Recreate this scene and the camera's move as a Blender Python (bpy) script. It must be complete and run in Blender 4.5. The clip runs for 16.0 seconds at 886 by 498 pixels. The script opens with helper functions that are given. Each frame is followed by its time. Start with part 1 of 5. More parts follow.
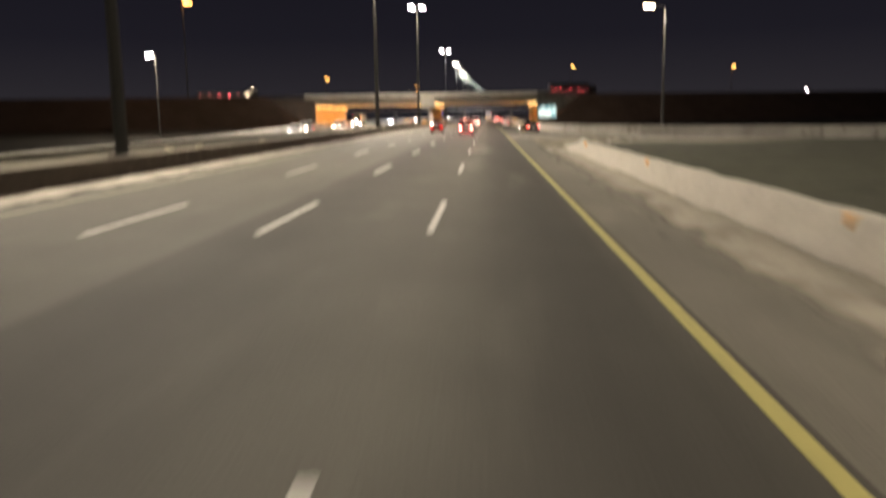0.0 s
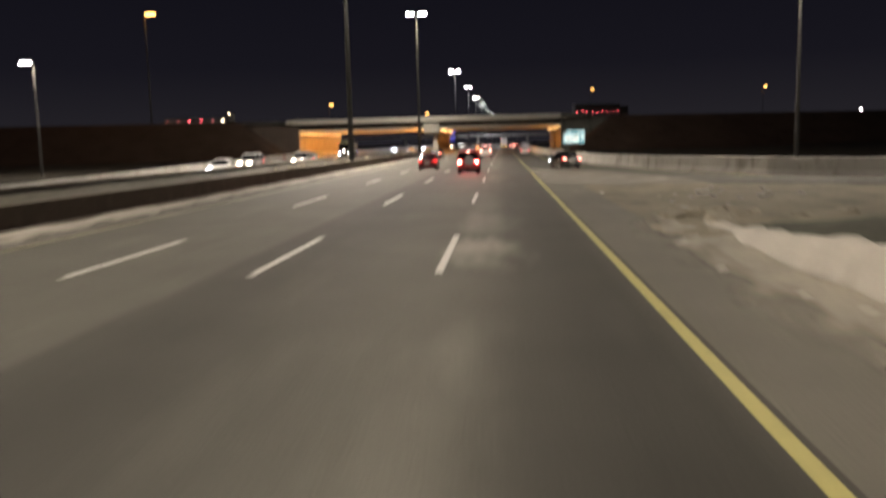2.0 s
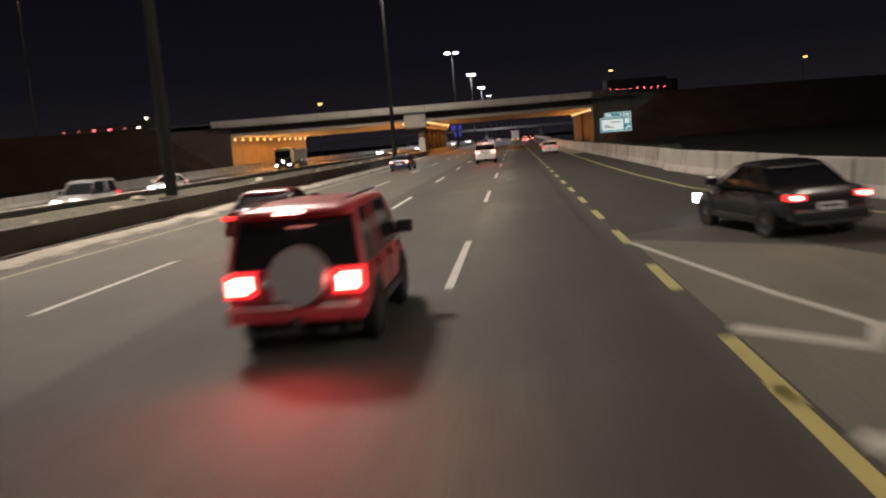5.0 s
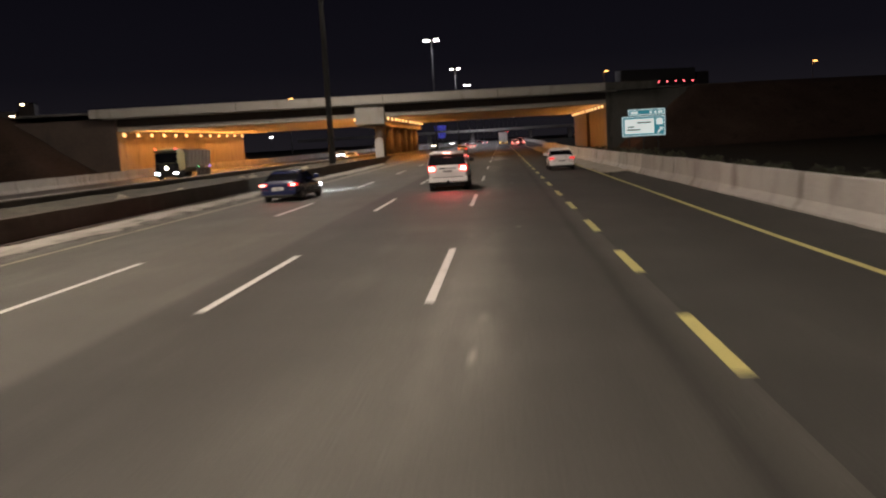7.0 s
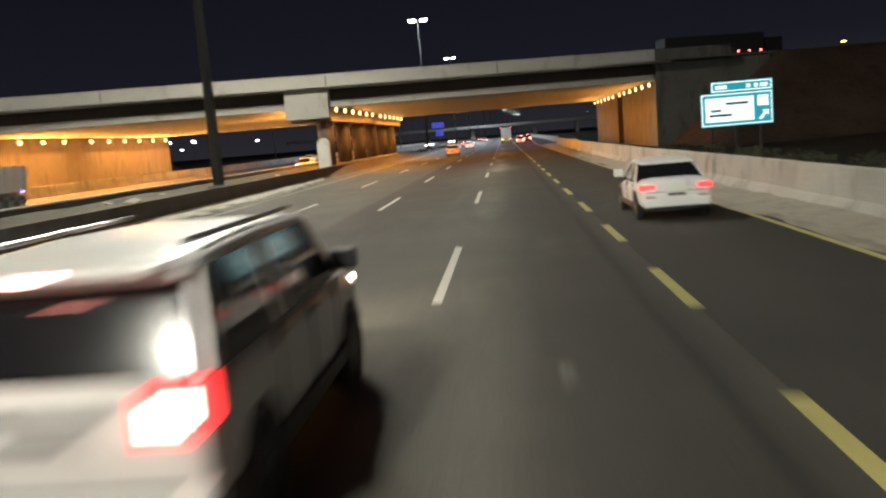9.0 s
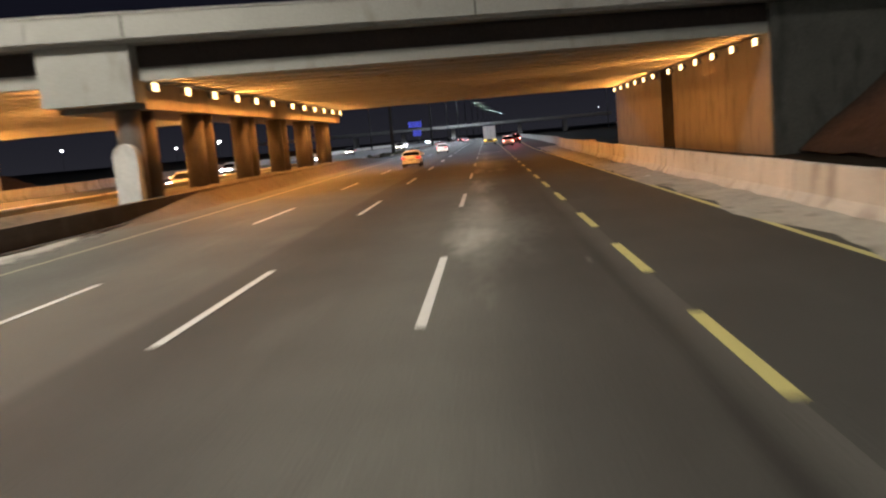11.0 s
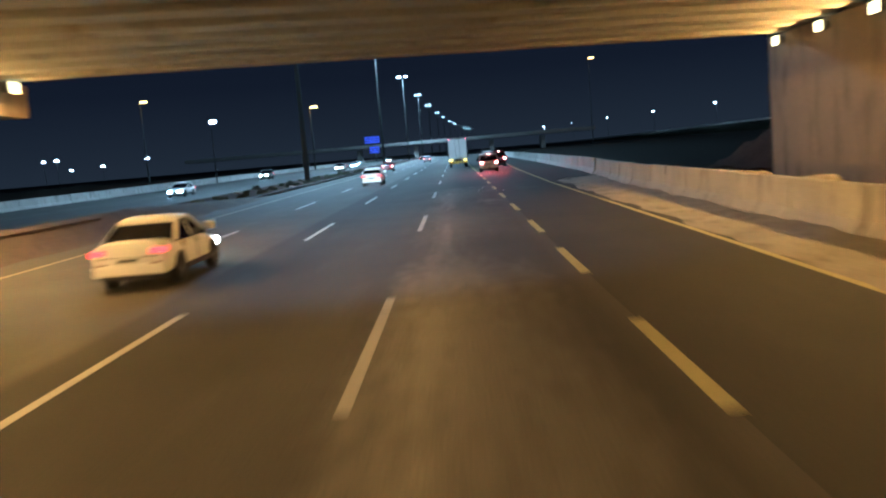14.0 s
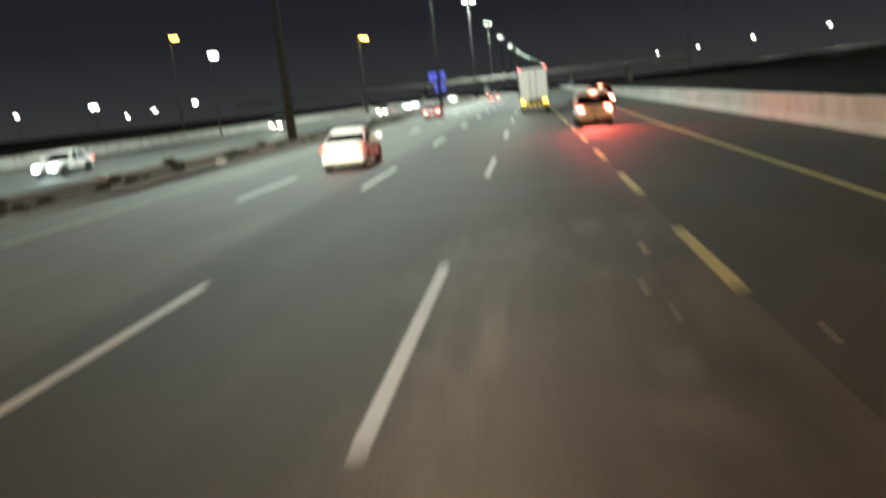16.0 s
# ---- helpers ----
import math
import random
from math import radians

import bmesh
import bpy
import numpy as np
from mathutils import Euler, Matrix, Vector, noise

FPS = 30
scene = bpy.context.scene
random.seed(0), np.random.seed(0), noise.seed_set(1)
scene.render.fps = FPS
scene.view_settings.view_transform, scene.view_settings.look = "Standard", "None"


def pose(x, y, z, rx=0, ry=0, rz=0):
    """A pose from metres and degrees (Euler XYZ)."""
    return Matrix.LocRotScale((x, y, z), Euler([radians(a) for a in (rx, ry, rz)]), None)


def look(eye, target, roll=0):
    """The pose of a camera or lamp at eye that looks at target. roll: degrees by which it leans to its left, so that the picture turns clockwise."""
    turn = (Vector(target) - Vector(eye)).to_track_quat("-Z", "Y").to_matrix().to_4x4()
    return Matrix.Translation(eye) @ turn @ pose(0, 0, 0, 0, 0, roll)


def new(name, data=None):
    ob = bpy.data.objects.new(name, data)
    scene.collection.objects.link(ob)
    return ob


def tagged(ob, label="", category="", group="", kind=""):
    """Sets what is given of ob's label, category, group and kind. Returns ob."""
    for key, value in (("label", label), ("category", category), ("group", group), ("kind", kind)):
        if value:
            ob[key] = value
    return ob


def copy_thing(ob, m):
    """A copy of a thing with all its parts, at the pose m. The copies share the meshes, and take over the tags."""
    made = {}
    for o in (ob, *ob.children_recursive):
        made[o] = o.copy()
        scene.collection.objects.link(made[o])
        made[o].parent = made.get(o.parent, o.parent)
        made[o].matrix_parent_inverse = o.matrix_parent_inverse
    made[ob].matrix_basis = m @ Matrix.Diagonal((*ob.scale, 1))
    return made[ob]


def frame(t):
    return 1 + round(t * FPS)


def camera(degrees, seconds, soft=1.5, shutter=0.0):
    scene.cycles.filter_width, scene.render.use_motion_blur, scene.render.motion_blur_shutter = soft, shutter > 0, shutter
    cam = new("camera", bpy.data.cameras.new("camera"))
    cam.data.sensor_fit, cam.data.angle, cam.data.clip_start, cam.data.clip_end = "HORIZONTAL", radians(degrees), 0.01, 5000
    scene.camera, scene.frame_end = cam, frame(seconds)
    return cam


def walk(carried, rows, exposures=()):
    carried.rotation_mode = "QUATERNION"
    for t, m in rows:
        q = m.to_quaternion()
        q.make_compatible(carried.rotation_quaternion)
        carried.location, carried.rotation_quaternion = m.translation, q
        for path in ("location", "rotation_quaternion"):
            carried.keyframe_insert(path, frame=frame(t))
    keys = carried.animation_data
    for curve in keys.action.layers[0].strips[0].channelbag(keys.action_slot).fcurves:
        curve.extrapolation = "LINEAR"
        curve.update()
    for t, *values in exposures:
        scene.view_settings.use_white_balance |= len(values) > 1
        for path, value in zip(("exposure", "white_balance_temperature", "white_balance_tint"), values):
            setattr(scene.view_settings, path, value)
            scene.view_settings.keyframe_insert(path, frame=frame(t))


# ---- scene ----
# light levels
MAST, MAST_AIM, SIDE, WALL_LAMP, NIGHT = 52000, 24.0, 9000, 600, 0.2
# seconds, stops, white balance
EXPOSURES = [(0.0, 0.87, 7300, 14), (1.0, 0.6, 7150, 14), (2.0, 0.4, 7000, 15), (2.5, 0.58, 7000, 15), (3.0, 0.95, 7000, 15), (3.5, 0.5, 6850, 14), (3.7, 0.4, 6850, 14), (5.8, -0.42, 7000, 22), (7.0, -0.38, 7000, 21), (8.2, 0.28, 6500, 5),
             (10.3, 0.72, 6350, 8), (11.0, 0.44, 6250, 10), (11.5, 0.4, 6200, -3), (12.0, 0.65, 5800, -5), (12.5, 0.47, 5600, -6), (13.0, 0.5, 4800, -27), (13.5, 0.52, 4700, -26), (14.0, 0.74, 4350, -15), (14.5, 0.67, 4800, -13), (15.0, 1.05, 5200, -34),
             (15.5, 1.34, 6450, -20), (16.0, 1.5, 7350, -12)]
cam = camera(55.6, 16.0, soft=2.2, shutter=0.7)
# seconds, x, y, z, pitch, roll, yaw
PATH = [
    (0.0, 1.18, -11.72, 2.31, -8.97, 0.88, 2.99),
    (0.5, 1.23, -2.13, 2.41, -9.40, 0.81, 4.27),
    (1.0, 1.21, 7.23, 2.37, -8.85, 0.75, 3.81),
    (1.5, 1.26, 16.54, 2.38, -8.29, 1.35, 3.98),
    (2.0, 1.21, 25.73, 2.37, -7.16, 1.42, 4.01),
    (2.5, 1.16, 35.08, 2.40, -6.50, 2.08, 3.55),
    (3.0, 1.10, 44.14, 2.39, -6.35, 1.96, 3.99),
    (3.5, 1.06, 53.38, 2.41, -4.91, 3.84, 4.89),
    (3.7, 1.05, 57.07, 2.43, -5.92, 4.30, 5.10),
    (5.8, 1.31, 96.42, 2.33, -7.58, 4.59, 4.57),
    (6.0, 1.27, 100.11, 2.28, -7.42, 3.19, 4.43),
    (6.5, 1.19, 109.36, 2.38, -7.13, 3.03, 4.30),
    (7.0, 1.19, 118.61, 2.40, -7.34, 3.27, 3.93),
    (7.5, 1.20, 127.80, 2.40, -7.80, 4.24, 3.85),
    (8.0, 1.19, 136.65, 2.44, -8.04, 5.62, 3.84),
    (8.2, 1.19, 140.14, 2.38, -7.73, 4.71, 4.35),
    (10.3, 1.07, 179.72, 2.42, -7.40, 4.98, 3.73),
    (10.5, 1.08, 183.40, 2.44, -7.24, 4.80, 3.66),
    (11.0, 1.04, 192.37, 2.40, -7.59, 5.04, 2.90),
    (11.5, 1.09, 201.60, 2.36, -8.14, 5.02, 0.83),
    (12.0, 1.18, 211.38, 2.42, -9.15, 5.81, -0.05),
    (12.5, 1.15, 221.02, 2.37, -8.28, 5.33, -0.14),
    (13.0, 1.13, 230.57, 2.39, -7.80, 5.49, 0.79),
    (13.5, 1.16, 239.91, 2.37, -7.29, 5.37, 1.27),
    (14.0, 1.25, 249.25, 2.37, -6.64, 4.82, 0.73),
    (14.5, 1.31, 258.92, 2.39, -5.64, 5.18, 0.87),
    (15.0, 1.33, 268.41, 2.39, -7.01, 5.52, 2.71),
    (15.5, 1.31, 278.08, 2.26, -7.82, 4.45, 4.75),
    (16.0, 1.378, 287.56, 2.353, -10.375, 6.0, 5.76),
]
# short tremors of the camera: seconds, then degrees of yaw and pitch within a thirtieth of a second
TREMOR = [(0.0, 0.0, 0.45), (1.0, 0.08, 0.14), (2.0, 0.0, 0.22), (2.5, 0.08, 0.12), (3.0, 0.08, 0.14), (3.5, 0.22, 0.36), (6.0, 0.32, -0.16), (6.5, 0.04, 0.27), (8.0, -0.15, 0.6), (10.5, 0.25, -0.18), (11.5, 0.35, 0.0), (12.5, 0.14, -0.34), (14.5, 0.22, -0.3), (15.0, 0.1, 0.36),
          (15.5, 0.5, 0.2), (16.0, 0.16, 0.62)]
TIMES = [row[0] for row in PATH]
STEPS = {row[0]: row for row in PATH}
for t, yaw, pitch in TREMOR:
    for ahead, much in ((-0.1, 0), (-1 / 30, -1), (1 / 30, 1), (0.1, 0)):
        when = t + ahead
        if 0 <= when <= 16 and min(abs(when - k) for k in TIMES) > 0.02:
            x, y, z, p, r, w = (float(np.interp(when, TIMES, [row[c] for row in PATH])) for c in range(1, 7))
            STEPS[when] = (when, x, y, z, p + much * pitch, r, w + much * yaw)
walk(cam, [(t, pose(x, y, z, 90 + p, r, w)) for t, x, y, z, p, r, w in sorted(STEPS.values())], EXPOSURES)

# ---- world and light ----
world = bpy.data.worlds.new("night")
scene.world = world
world.use_nodes = True
wn = world.node_tree.nodes
wl = world.node_tree.links
w_geo = wn.new("ShaderNodeTexCoord")
w_sep = wn.new("ShaderNodeSeparateXYZ")
w_ramp = wn.new("ShaderNodeValToRGB")
wl.new(w_geo.outputs["Generated"], w_sep.inputs[0])
wl.new(w_sep.outputs["Z"], w_ramp.inputs[0])
w_ramp.color_ramp.elements[0].position = 0.0
w_ramp.color_ramp.elements[0].color = (0.068, 0.066, 0.084, 1)
w_ramp.color_ramp.elements[1].position = 0.35
w_ramp.color_ramp.elements[1].color = (0.0065, 0.0075, 0.020, 1)
w_ramp.color_ramp.elements.new(0.09).color = (0.030, 0.030, 0.048, 1)
bg = wn["Background"]
wl.new(w_ramp.outputs[0], bg.inputs["Color"])
bg.inputs["Strength"].default_value = NIGHT

COOL = (1.0, 0.93, 0.80)
COOL_BLUE = (0.80, 0.88, 1.0)
SODIUM = (1.0, 0.40, 0.085)


def lamp(kind, name, at, power, colour, radius=0.3, aim=None, angle=150, blend=0.6):
    data = bpy.data.lights.new(name, kind)
    data.energy, data.color, data.shadow_soft_size = power, colour, radius
    if kind == "SPOT":
        data.spot_size, data.spot_blend = radians(angle), blend
    ob = new(name, data)
    ob.matrix_basis = look(at, aim) if aim else Matrix.Translation(at)
    return ob


# ---- materials ----
def mat(name, colour, rough=0.8, metal=0.0, var=0.25, scale=0.8, fine=25.0, bump=0.15, dirt=None, dirt_at=0.58, spec=0.5):
    m = bpy.data.materials.new(name)
    m.use_nodes = True
    n, l = m.node_tree.nodes, m.node_tree.links
    b = n["Principled BSDF"]
    b.inputs["Metallic"].default_value = metal
    b.inputs["Specular IOR Level"].default_value = spec
    geo = n.new("ShaderNodeNewGeometry")
    big, small = n.new("ShaderNodeTexNoise"), n.new("ShaderNodeTexNoise")
    big.inputs["Scale"].default_value, small.inputs["Scale"].default_value = scale, fine
    big.inputs["Detail"].default_value, small.inputs["Detail"].default_value = 5, 4
    for q in (big, small):
        l.new(geo.outputs["Position"], q.inputs["Vector"])
    add = n.new("ShaderNodeMath")
    add.operation = "ADD"
    l.new(big.outputs["Fac"], add.inputs[0])
    l.new(small.outputs["Fac"], add.inputs[1])
    rng = n.new("ShaderNodeMapRange")
    rng.inputs["From Min"].default_value, rng.inputs["From Max"].default_value = 0.6, 1.4
    rng.inputs["To Min"].default_value, rng.inputs["To Max"].default_value = 1 - var, 1 + var
    l.new(add.outputs[0], rng.inputs["Value"])
    info = n.new("ShaderNodeObjectInfo")
    r2 = n.new("ShaderNodeMapRange")
    r2.inputs["To Min"].default_value, r2.inputs["To Max"].default_value = 1 - var * 0.4, 1 + var * 0.4
    l.new(info.outputs["Random"], r2.inputs["Value"])
    mul = n.new("ShaderNodeMath")
    mul.operation = "MULTIPLY"
    l.new(rng.outputs[0], mul.inputs[0])
    l.new(r2.outputs[0], mul.inputs[1])
    sc = n.new("ShaderNodeVectorMath")
    sc.operation = "SCALE"
    sc.inputs[0].default_value = colour
    l.new(mul.outputs[0], sc.inputs["Scale"])
    out = sc.outputs[0]
    if dirt:
        st = n.new("ShaderNodeTexNoise")
        st.inputs["Scale"].default_value, st.inputs["Detail"].default_value = scale * 2.3, 7
        mp = n.new("ShaderNodeMapping")
        mp.inputs["Location"].default_value = (31, 7, 3)
        mp.inputs["Scale"].default_value = (1, 1, 0.35)
        l.new(geo.outputs["Position"], mp.inputs[0])
        l.new(mp.outputs[0], st.inputs["Vector"])
        k = n.new("ShaderNodeMapRange")
        k.inputs["From Min"].default_value, k.inputs["From Max"].default_value = dirt_at, dirt_at + 0.16
        l.new(st.outputs["Fac"], k.inputs["Value"])
        mx = n.new("ShaderNodeMix")
        mx.data_type = "RGBA"
        l.new(k.outputs[0], mx.inputs[0])
        l.new(out, mx.inputs[6])
        mx.inputs[7].default_value = (*dirt, 1)
        out = mx.outputs[2]
    l.new(out, b.inputs["Base Color"])
    rr = n.new("ShaderNodeMapRange")
    rr.inputs["To Min"].default_value, rr.inputs["To Max"].default_value = max(rough - 0.1, 0.02), min(rough + 0.1, 1)
    l.new(big.outputs["Fac"], rr.inputs["Value"])
    l.new(rr.outputs[0], b.inputs["Roughness"])
    if bump:
        bp_ = n.new("ShaderNodeBump")
        bp_.inputs["Strength"].default_value, bp_.inputs["Distance"].default_value = bump, 0.02
        l.new(small.outputs["Fac"], bp_.inputs["Height"])
        l.new(bp_.outputs[0], b.inputs["Normal"])
    return m


def glow(name, colour, strength):
    m = bpy.data.materials.new(name)
    m.use_nodes = True
    b = m.node_tree.nodes["Principled BSDF"]
    b.inputs["Base Color"].default_value = (*[min(1, c * 0.5) for c in colour], 1)
    b.inputs["Emission Color"].default_value = (*colour, 1)
    b.inputs["Emission Strength"].default_value = strength
    return m


def asphalt(name, bands, base, grain=30.0):
    """Worn asphalt: bands of (x, tone) across the lanes, warped and broken by noise, with dusty patches and painted
    headlight wash.
    """
    m = bpy.data.materials.new(name)
    m.use_nodes = True
    n, l = m.node_tree.nodes, m.node_tree.links
    b = n["Principled BSDF"]
    geo, sep = n.new("ShaderNodeNewGeometry"), n.new("ShaderNodeSeparateXYZ")
    l.new(geo.outputs["Position"], sep.inputs[0])
    mp = n.new("ShaderNodeMapping")
    mp.inputs["Scale"].default_value = (0.5, 0.06, 1)
    l.new(geo.outputs["Position"], mp.inputs[0])
    streak = n.new("ShaderNodeTexNoise")
    streak.inputs["Scale"].default_value, streak.inputs["Detail"].default_value = 1.0, 6
    l.new(mp.outputs[0], streak.inputs["Vector"])
    warp = n.new("ShaderNodeMath")
    warp.operation = "MULTIPLY_ADD"
    l.new(streak.outputs["Fac"], warp.inputs[0])
    warp.inputs[1].default_value = 0.3
    l.new(sep.outputs["X"], warp.inputs[2])
    lo, hi = bands[0][0], bands[-1][0]
    nrm = n.new("ShaderNodeMapRange")
    nrm.inputs["From Min"].default_value, nrm.inputs["From Max"].default_value = lo + 0.15, hi + 0.15
    l.new(warp.outputs[0], nrm.inputs["Value"])
    ramp = n.new("ShaderNodeValToRGB")
    el = ramp.color_ramp.elements
    el[0].position, el[1].position = 0.0, 1.0
    el[0].color, el[1].color = (*[bands[0][1]] * 3, 1), (*[bands[-1][1]] * 3, 1)
    for x, tone in bands[1:-1]:
        el.new((x - lo) / (hi - lo)).color = (tone, tone, tone, 1)
    l.new(nrm.outputs[0], ramp.inputs[0])
    fine, blot = n.new("ShaderNodeTexNoise"), n.new("ShaderNodeTexNoise")
    fine.inputs["Scale"].default_value, fine.inputs["Detail"].default_value = grain, 5
    blot.inputs["Scale"].default_value, blot.inputs["Detail"].default_value = 0.35, 6
    for q in (fine, blot):
        l.new(geo.outputs["Position"], q.inputs["Vector"])
    s1 = n.new("ShaderNodeMapRange")
    s1.inputs["From Min"].default_value, s1.inputs["From Max"].default_value = 0.3, 0.7
    s1.inputs["To Min"].default_value, s1.inputs["To Max"].default_value = 0.72, 1.28
    l.new(fine.outputs["Fac"], s1.inputs["Value"])
    s2 = n.new("ShaderNodeMapRange")
    s2.inputs["From Min"].default_value, s2.inputs["From Max"].default_value = 0.3, 0.7
    s2.inputs["To Min"].default_value, s2.inputs["To Max"].default_value = 0.88, 1.12
    l.new(blot.outputs["Fac"], s2.inputs["Value"])
    s3 = n.new("ShaderNodeMapRange")
    s3.inputs["From Min"].default_value, s3.inputs["From Max"].default_value = 0.3, 0.7
    s3.inputs["To Min"].default_value, s3.inputs["To Max"].default_value = 0.9, 1.1
    l.new(streak.outputs["Fac"], s3.inputs["Value"])
    smp = n.new("ShaderNodeMapping")
    smp.inputs["Scale"].default_value, smp.inputs["Location"].default_value = (0.9, 0.16, 1), (13, 5, 0)
    l.new(geo.outputs["Position"], smp.inputs[0])
    scuff = n.new("ShaderNodeTexNoise")
    scuff.inputs["Scale"].default_value, scuff.inputs["Detail"].default_value = 1.0, 9
    l.new(smp.outputs[0], scuff.inputs["Vector"])
    s4 = n.new("ShaderNodeMapRange")
    s4.inputs["From Min"].default_value, s4.inputs["From Max"].default_value = 0.56, 0.74
    s4.inputs["To Min"].default_value, s4.inputs["To Max"].default_value = 1.0, 1.25
    l.new(scuff.outputs["Fac"], s4.inputs["Value"])
    # pale scuffs, the dark seam, and headlight wash put into the colour
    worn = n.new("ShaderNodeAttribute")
    worn.attribute_name = "dust_and_wash"
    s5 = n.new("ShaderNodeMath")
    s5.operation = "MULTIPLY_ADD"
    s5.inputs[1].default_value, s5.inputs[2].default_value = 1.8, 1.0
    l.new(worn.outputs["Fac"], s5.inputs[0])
    last = ramp.outputs[0]
    for s in (s1, s2, s3, s4, s5):
        q = n.new("ShaderNodeMath")
        q.operation = "MULTIPLY"
        l.new(last, q.inputs[0])
        l.new(s.outputs[0], q.inputs[1])
        last = q.outputs[0]
    sc = n.new("ShaderNodeVectorMath")
    sc.operation = "SCALE"
    sc.inputs[0].default_value = base
    l.new(last, sc.inputs["Scale"])
    l.new(sc.outputs[0], b.inputs["Base Color"])
    b.inputs["Roughness"].default_value = 0.78
    b.inputs["Specular IOR Level"].default_value = 0.28
    bump = n.new("ShaderNodeBump")
    bump.inputs["Strength"].default_value, bump.inputs["Distance"].default_value = 0.25, 0.01
    l.new(fine.outputs["Fac"], bump.inputs["Height"])
    l.new(bump.outputs[0], b.inputs["Normal"])
    return m


M_ROAD = asphalt("asphalt_worn", [(-13.6, 1.35), (-11.4, 1.12), (-9.2, 1.02), (-7.4, 1.05), (-4.46, 1.0), (-4.24, 0.58), (-3.0, 0.52), (-1.9, 0.72), (-0.8, 1.04), (0.3, 1.2),
                                  (0.9, 1.02), (1.45, 0.70), (2.3, 0.52), (3.0, 0.54), (3.3, 0.8), (4.4, 0.95), (5.4, 0.78), (8.0, 0.8), (12, 0.9)], (0.078, 0.0745, 0.064))
M_ROAD2 = asphalt("asphalt_opposite", [(-42, 1.1), (-38, 0.9), (-33, 1.1), (-28, 0.9), (-24, 1.1), (-19, 1.2)], (0.07, 0.069, 0.064))
M_WHITE = mat("road_paint_white", (0.50, 0.49, 0.455), 0.6, var=0.12, scale=1.5, fine=14, bump=0.1, dirt=(0.25, 0.24, 0.21), dirt_at=0.6)
M_CREAM = mat("road_paint_faded_yellow", (0.25, 0.225, 0.15), 0.6, var=0.15, scale=1.5, fine=14, bump=0.1, dirt=(0.2, 0.18, 0.13), dirt_at=0.58)
M_YELLOW = mat("road_paint_yellow", (0.43, 0.385, 0.14), 0.6, var=0.15, scale=1.5, fine=14, bump=0.1, dirt=(0.22, 0.18, 0.09), dirt_at=0.6)
M_SAND = mat("pale_sand", (0.36, 0.32, 0.25), 0.95, var=0.3, scale=0.7, fine=9, bump=0.6, dirt=(0.15, 0.13, 0.10))
M_EARTH = mat("brown_earth", (0.046, 0.031, 0.024), 0.95, var=0.4, scale=0.25, fine=4, bump=0.8, dirt=(0.030, 0.022, 0.018), spec=0.05)
M_BED = mat("dark_planting_soil", (0.085, 0.075, 0.055), 0.95, var=0.5, scale=0.8, fine=7, bump=0.9, dirt=(0.04, 0.042, 0.028), dirt_at=0.48)
M_FIELD = mat("scrubby_verge_soil", (0.062, 0.064, 0.040), 0.95, var=0.4, scale=0.6, fine=7, bump=0.9, dirt=(0.035, 0.037, 0.024), dirt_at=0.5)
M_CONC = mat("barrier_concrete", (0.39, 0.375, 0.335), 0.85, var=0.2, scale=0.7, fine=12, bump=0.25, dirt=(0.20, 0.185, 0.16), dirt_at=0.55)
M_CONC_S = mat("darker_barrier_concrete", (0.34, 0.325, 0.295), 0.85, var=0.22, scale=0.6, fine=12, bump=0.25, dirt=(0.2, 0.185, 0.16), dirt_at=0.54)
M_BERM = mat("sand_plastered_concrete", (0.55, 0.515, 0.455), 0.9, var=0.16, scale=0.9, fine=7, bump=0.4, dirt=(0.36, 0.32, 0.26), dirt_at=0.6)
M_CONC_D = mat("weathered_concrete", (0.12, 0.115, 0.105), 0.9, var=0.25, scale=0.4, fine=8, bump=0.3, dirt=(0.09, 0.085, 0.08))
M_CONC_L = mat("bridge_concrete", (0.29, 0.277, 0.248), 0.85, var=0.12, scale=0.35, fine=10, bump=0.2, dirt=(0.20, 0.185, 0.16), dirt_at=0.58)
M_CONC_W = mat("abutment_concrete", (0.21, 0.178, 0.138), 0.85, var=0.15, scale=0.5, fine=9, bump=0.25, dirt=(0.15, 0.125, 0.095), dirt_at=0.53)
M_KERB = mat("pink_painted_concrete", (0.33, 0.22, 0.20), 0.85, var=0.3, scale=1, fine=9, bump=0.2)
M_STEEL = mat("galvanised_steel", (0.030, 0.030, 0.029), 0.7, metal=0.15, var=0.15, scale=1.2, fine=20, bump=0.05)
M_DARKSTEEL = mat("dark_steel", (0.07, 0.07, 0.07), 0.55, metal=0.5, var=0.2, bump=0.05)
M_TYRE = mat("rubber", (0.022, 0.022, 0.022), 0.85, var=0.2, bump=0.1)
M_RIM = mat("alloy_rim", (0.45, 0.45, 0.46), 0.3, metal=0.9, var=0.1, bump=0)
M_PLASTIC = mat("black_plastic", (0.02, 0.02, 0.021), 0.5, var=0.15, bump=0.02)
M_GLASS = mat("tinted_glass", (0.012, 0.012, 0.014), 0.06, var=0.1, bump=0, spec=0.8)
M_PWHITE = mat("white_car_paint", (0.76, 0.75, 0.73), 0.35, var=0.06, scale=0.9, fine=6, bump=0, dirt=(0.5, 0.48, 0.45), dirt_at=0.64)
M_PWHITE2 = mat("clean_white_car_paint", (0.82, 0.81, 0.80), 0.45, var=0.04, scale=0.9, fine=6, bump=0)
M_PBLUE = mat("dark_blue_car_paint", (0.012, 0.017, 0.055), 0.2, var=0.1, scale=0.9, fine=6, bump=0)
M_PBLACK = mat("black_car_paint", (0.02, 0.018, 0.018), 0.22, var=0.1, bump=0)
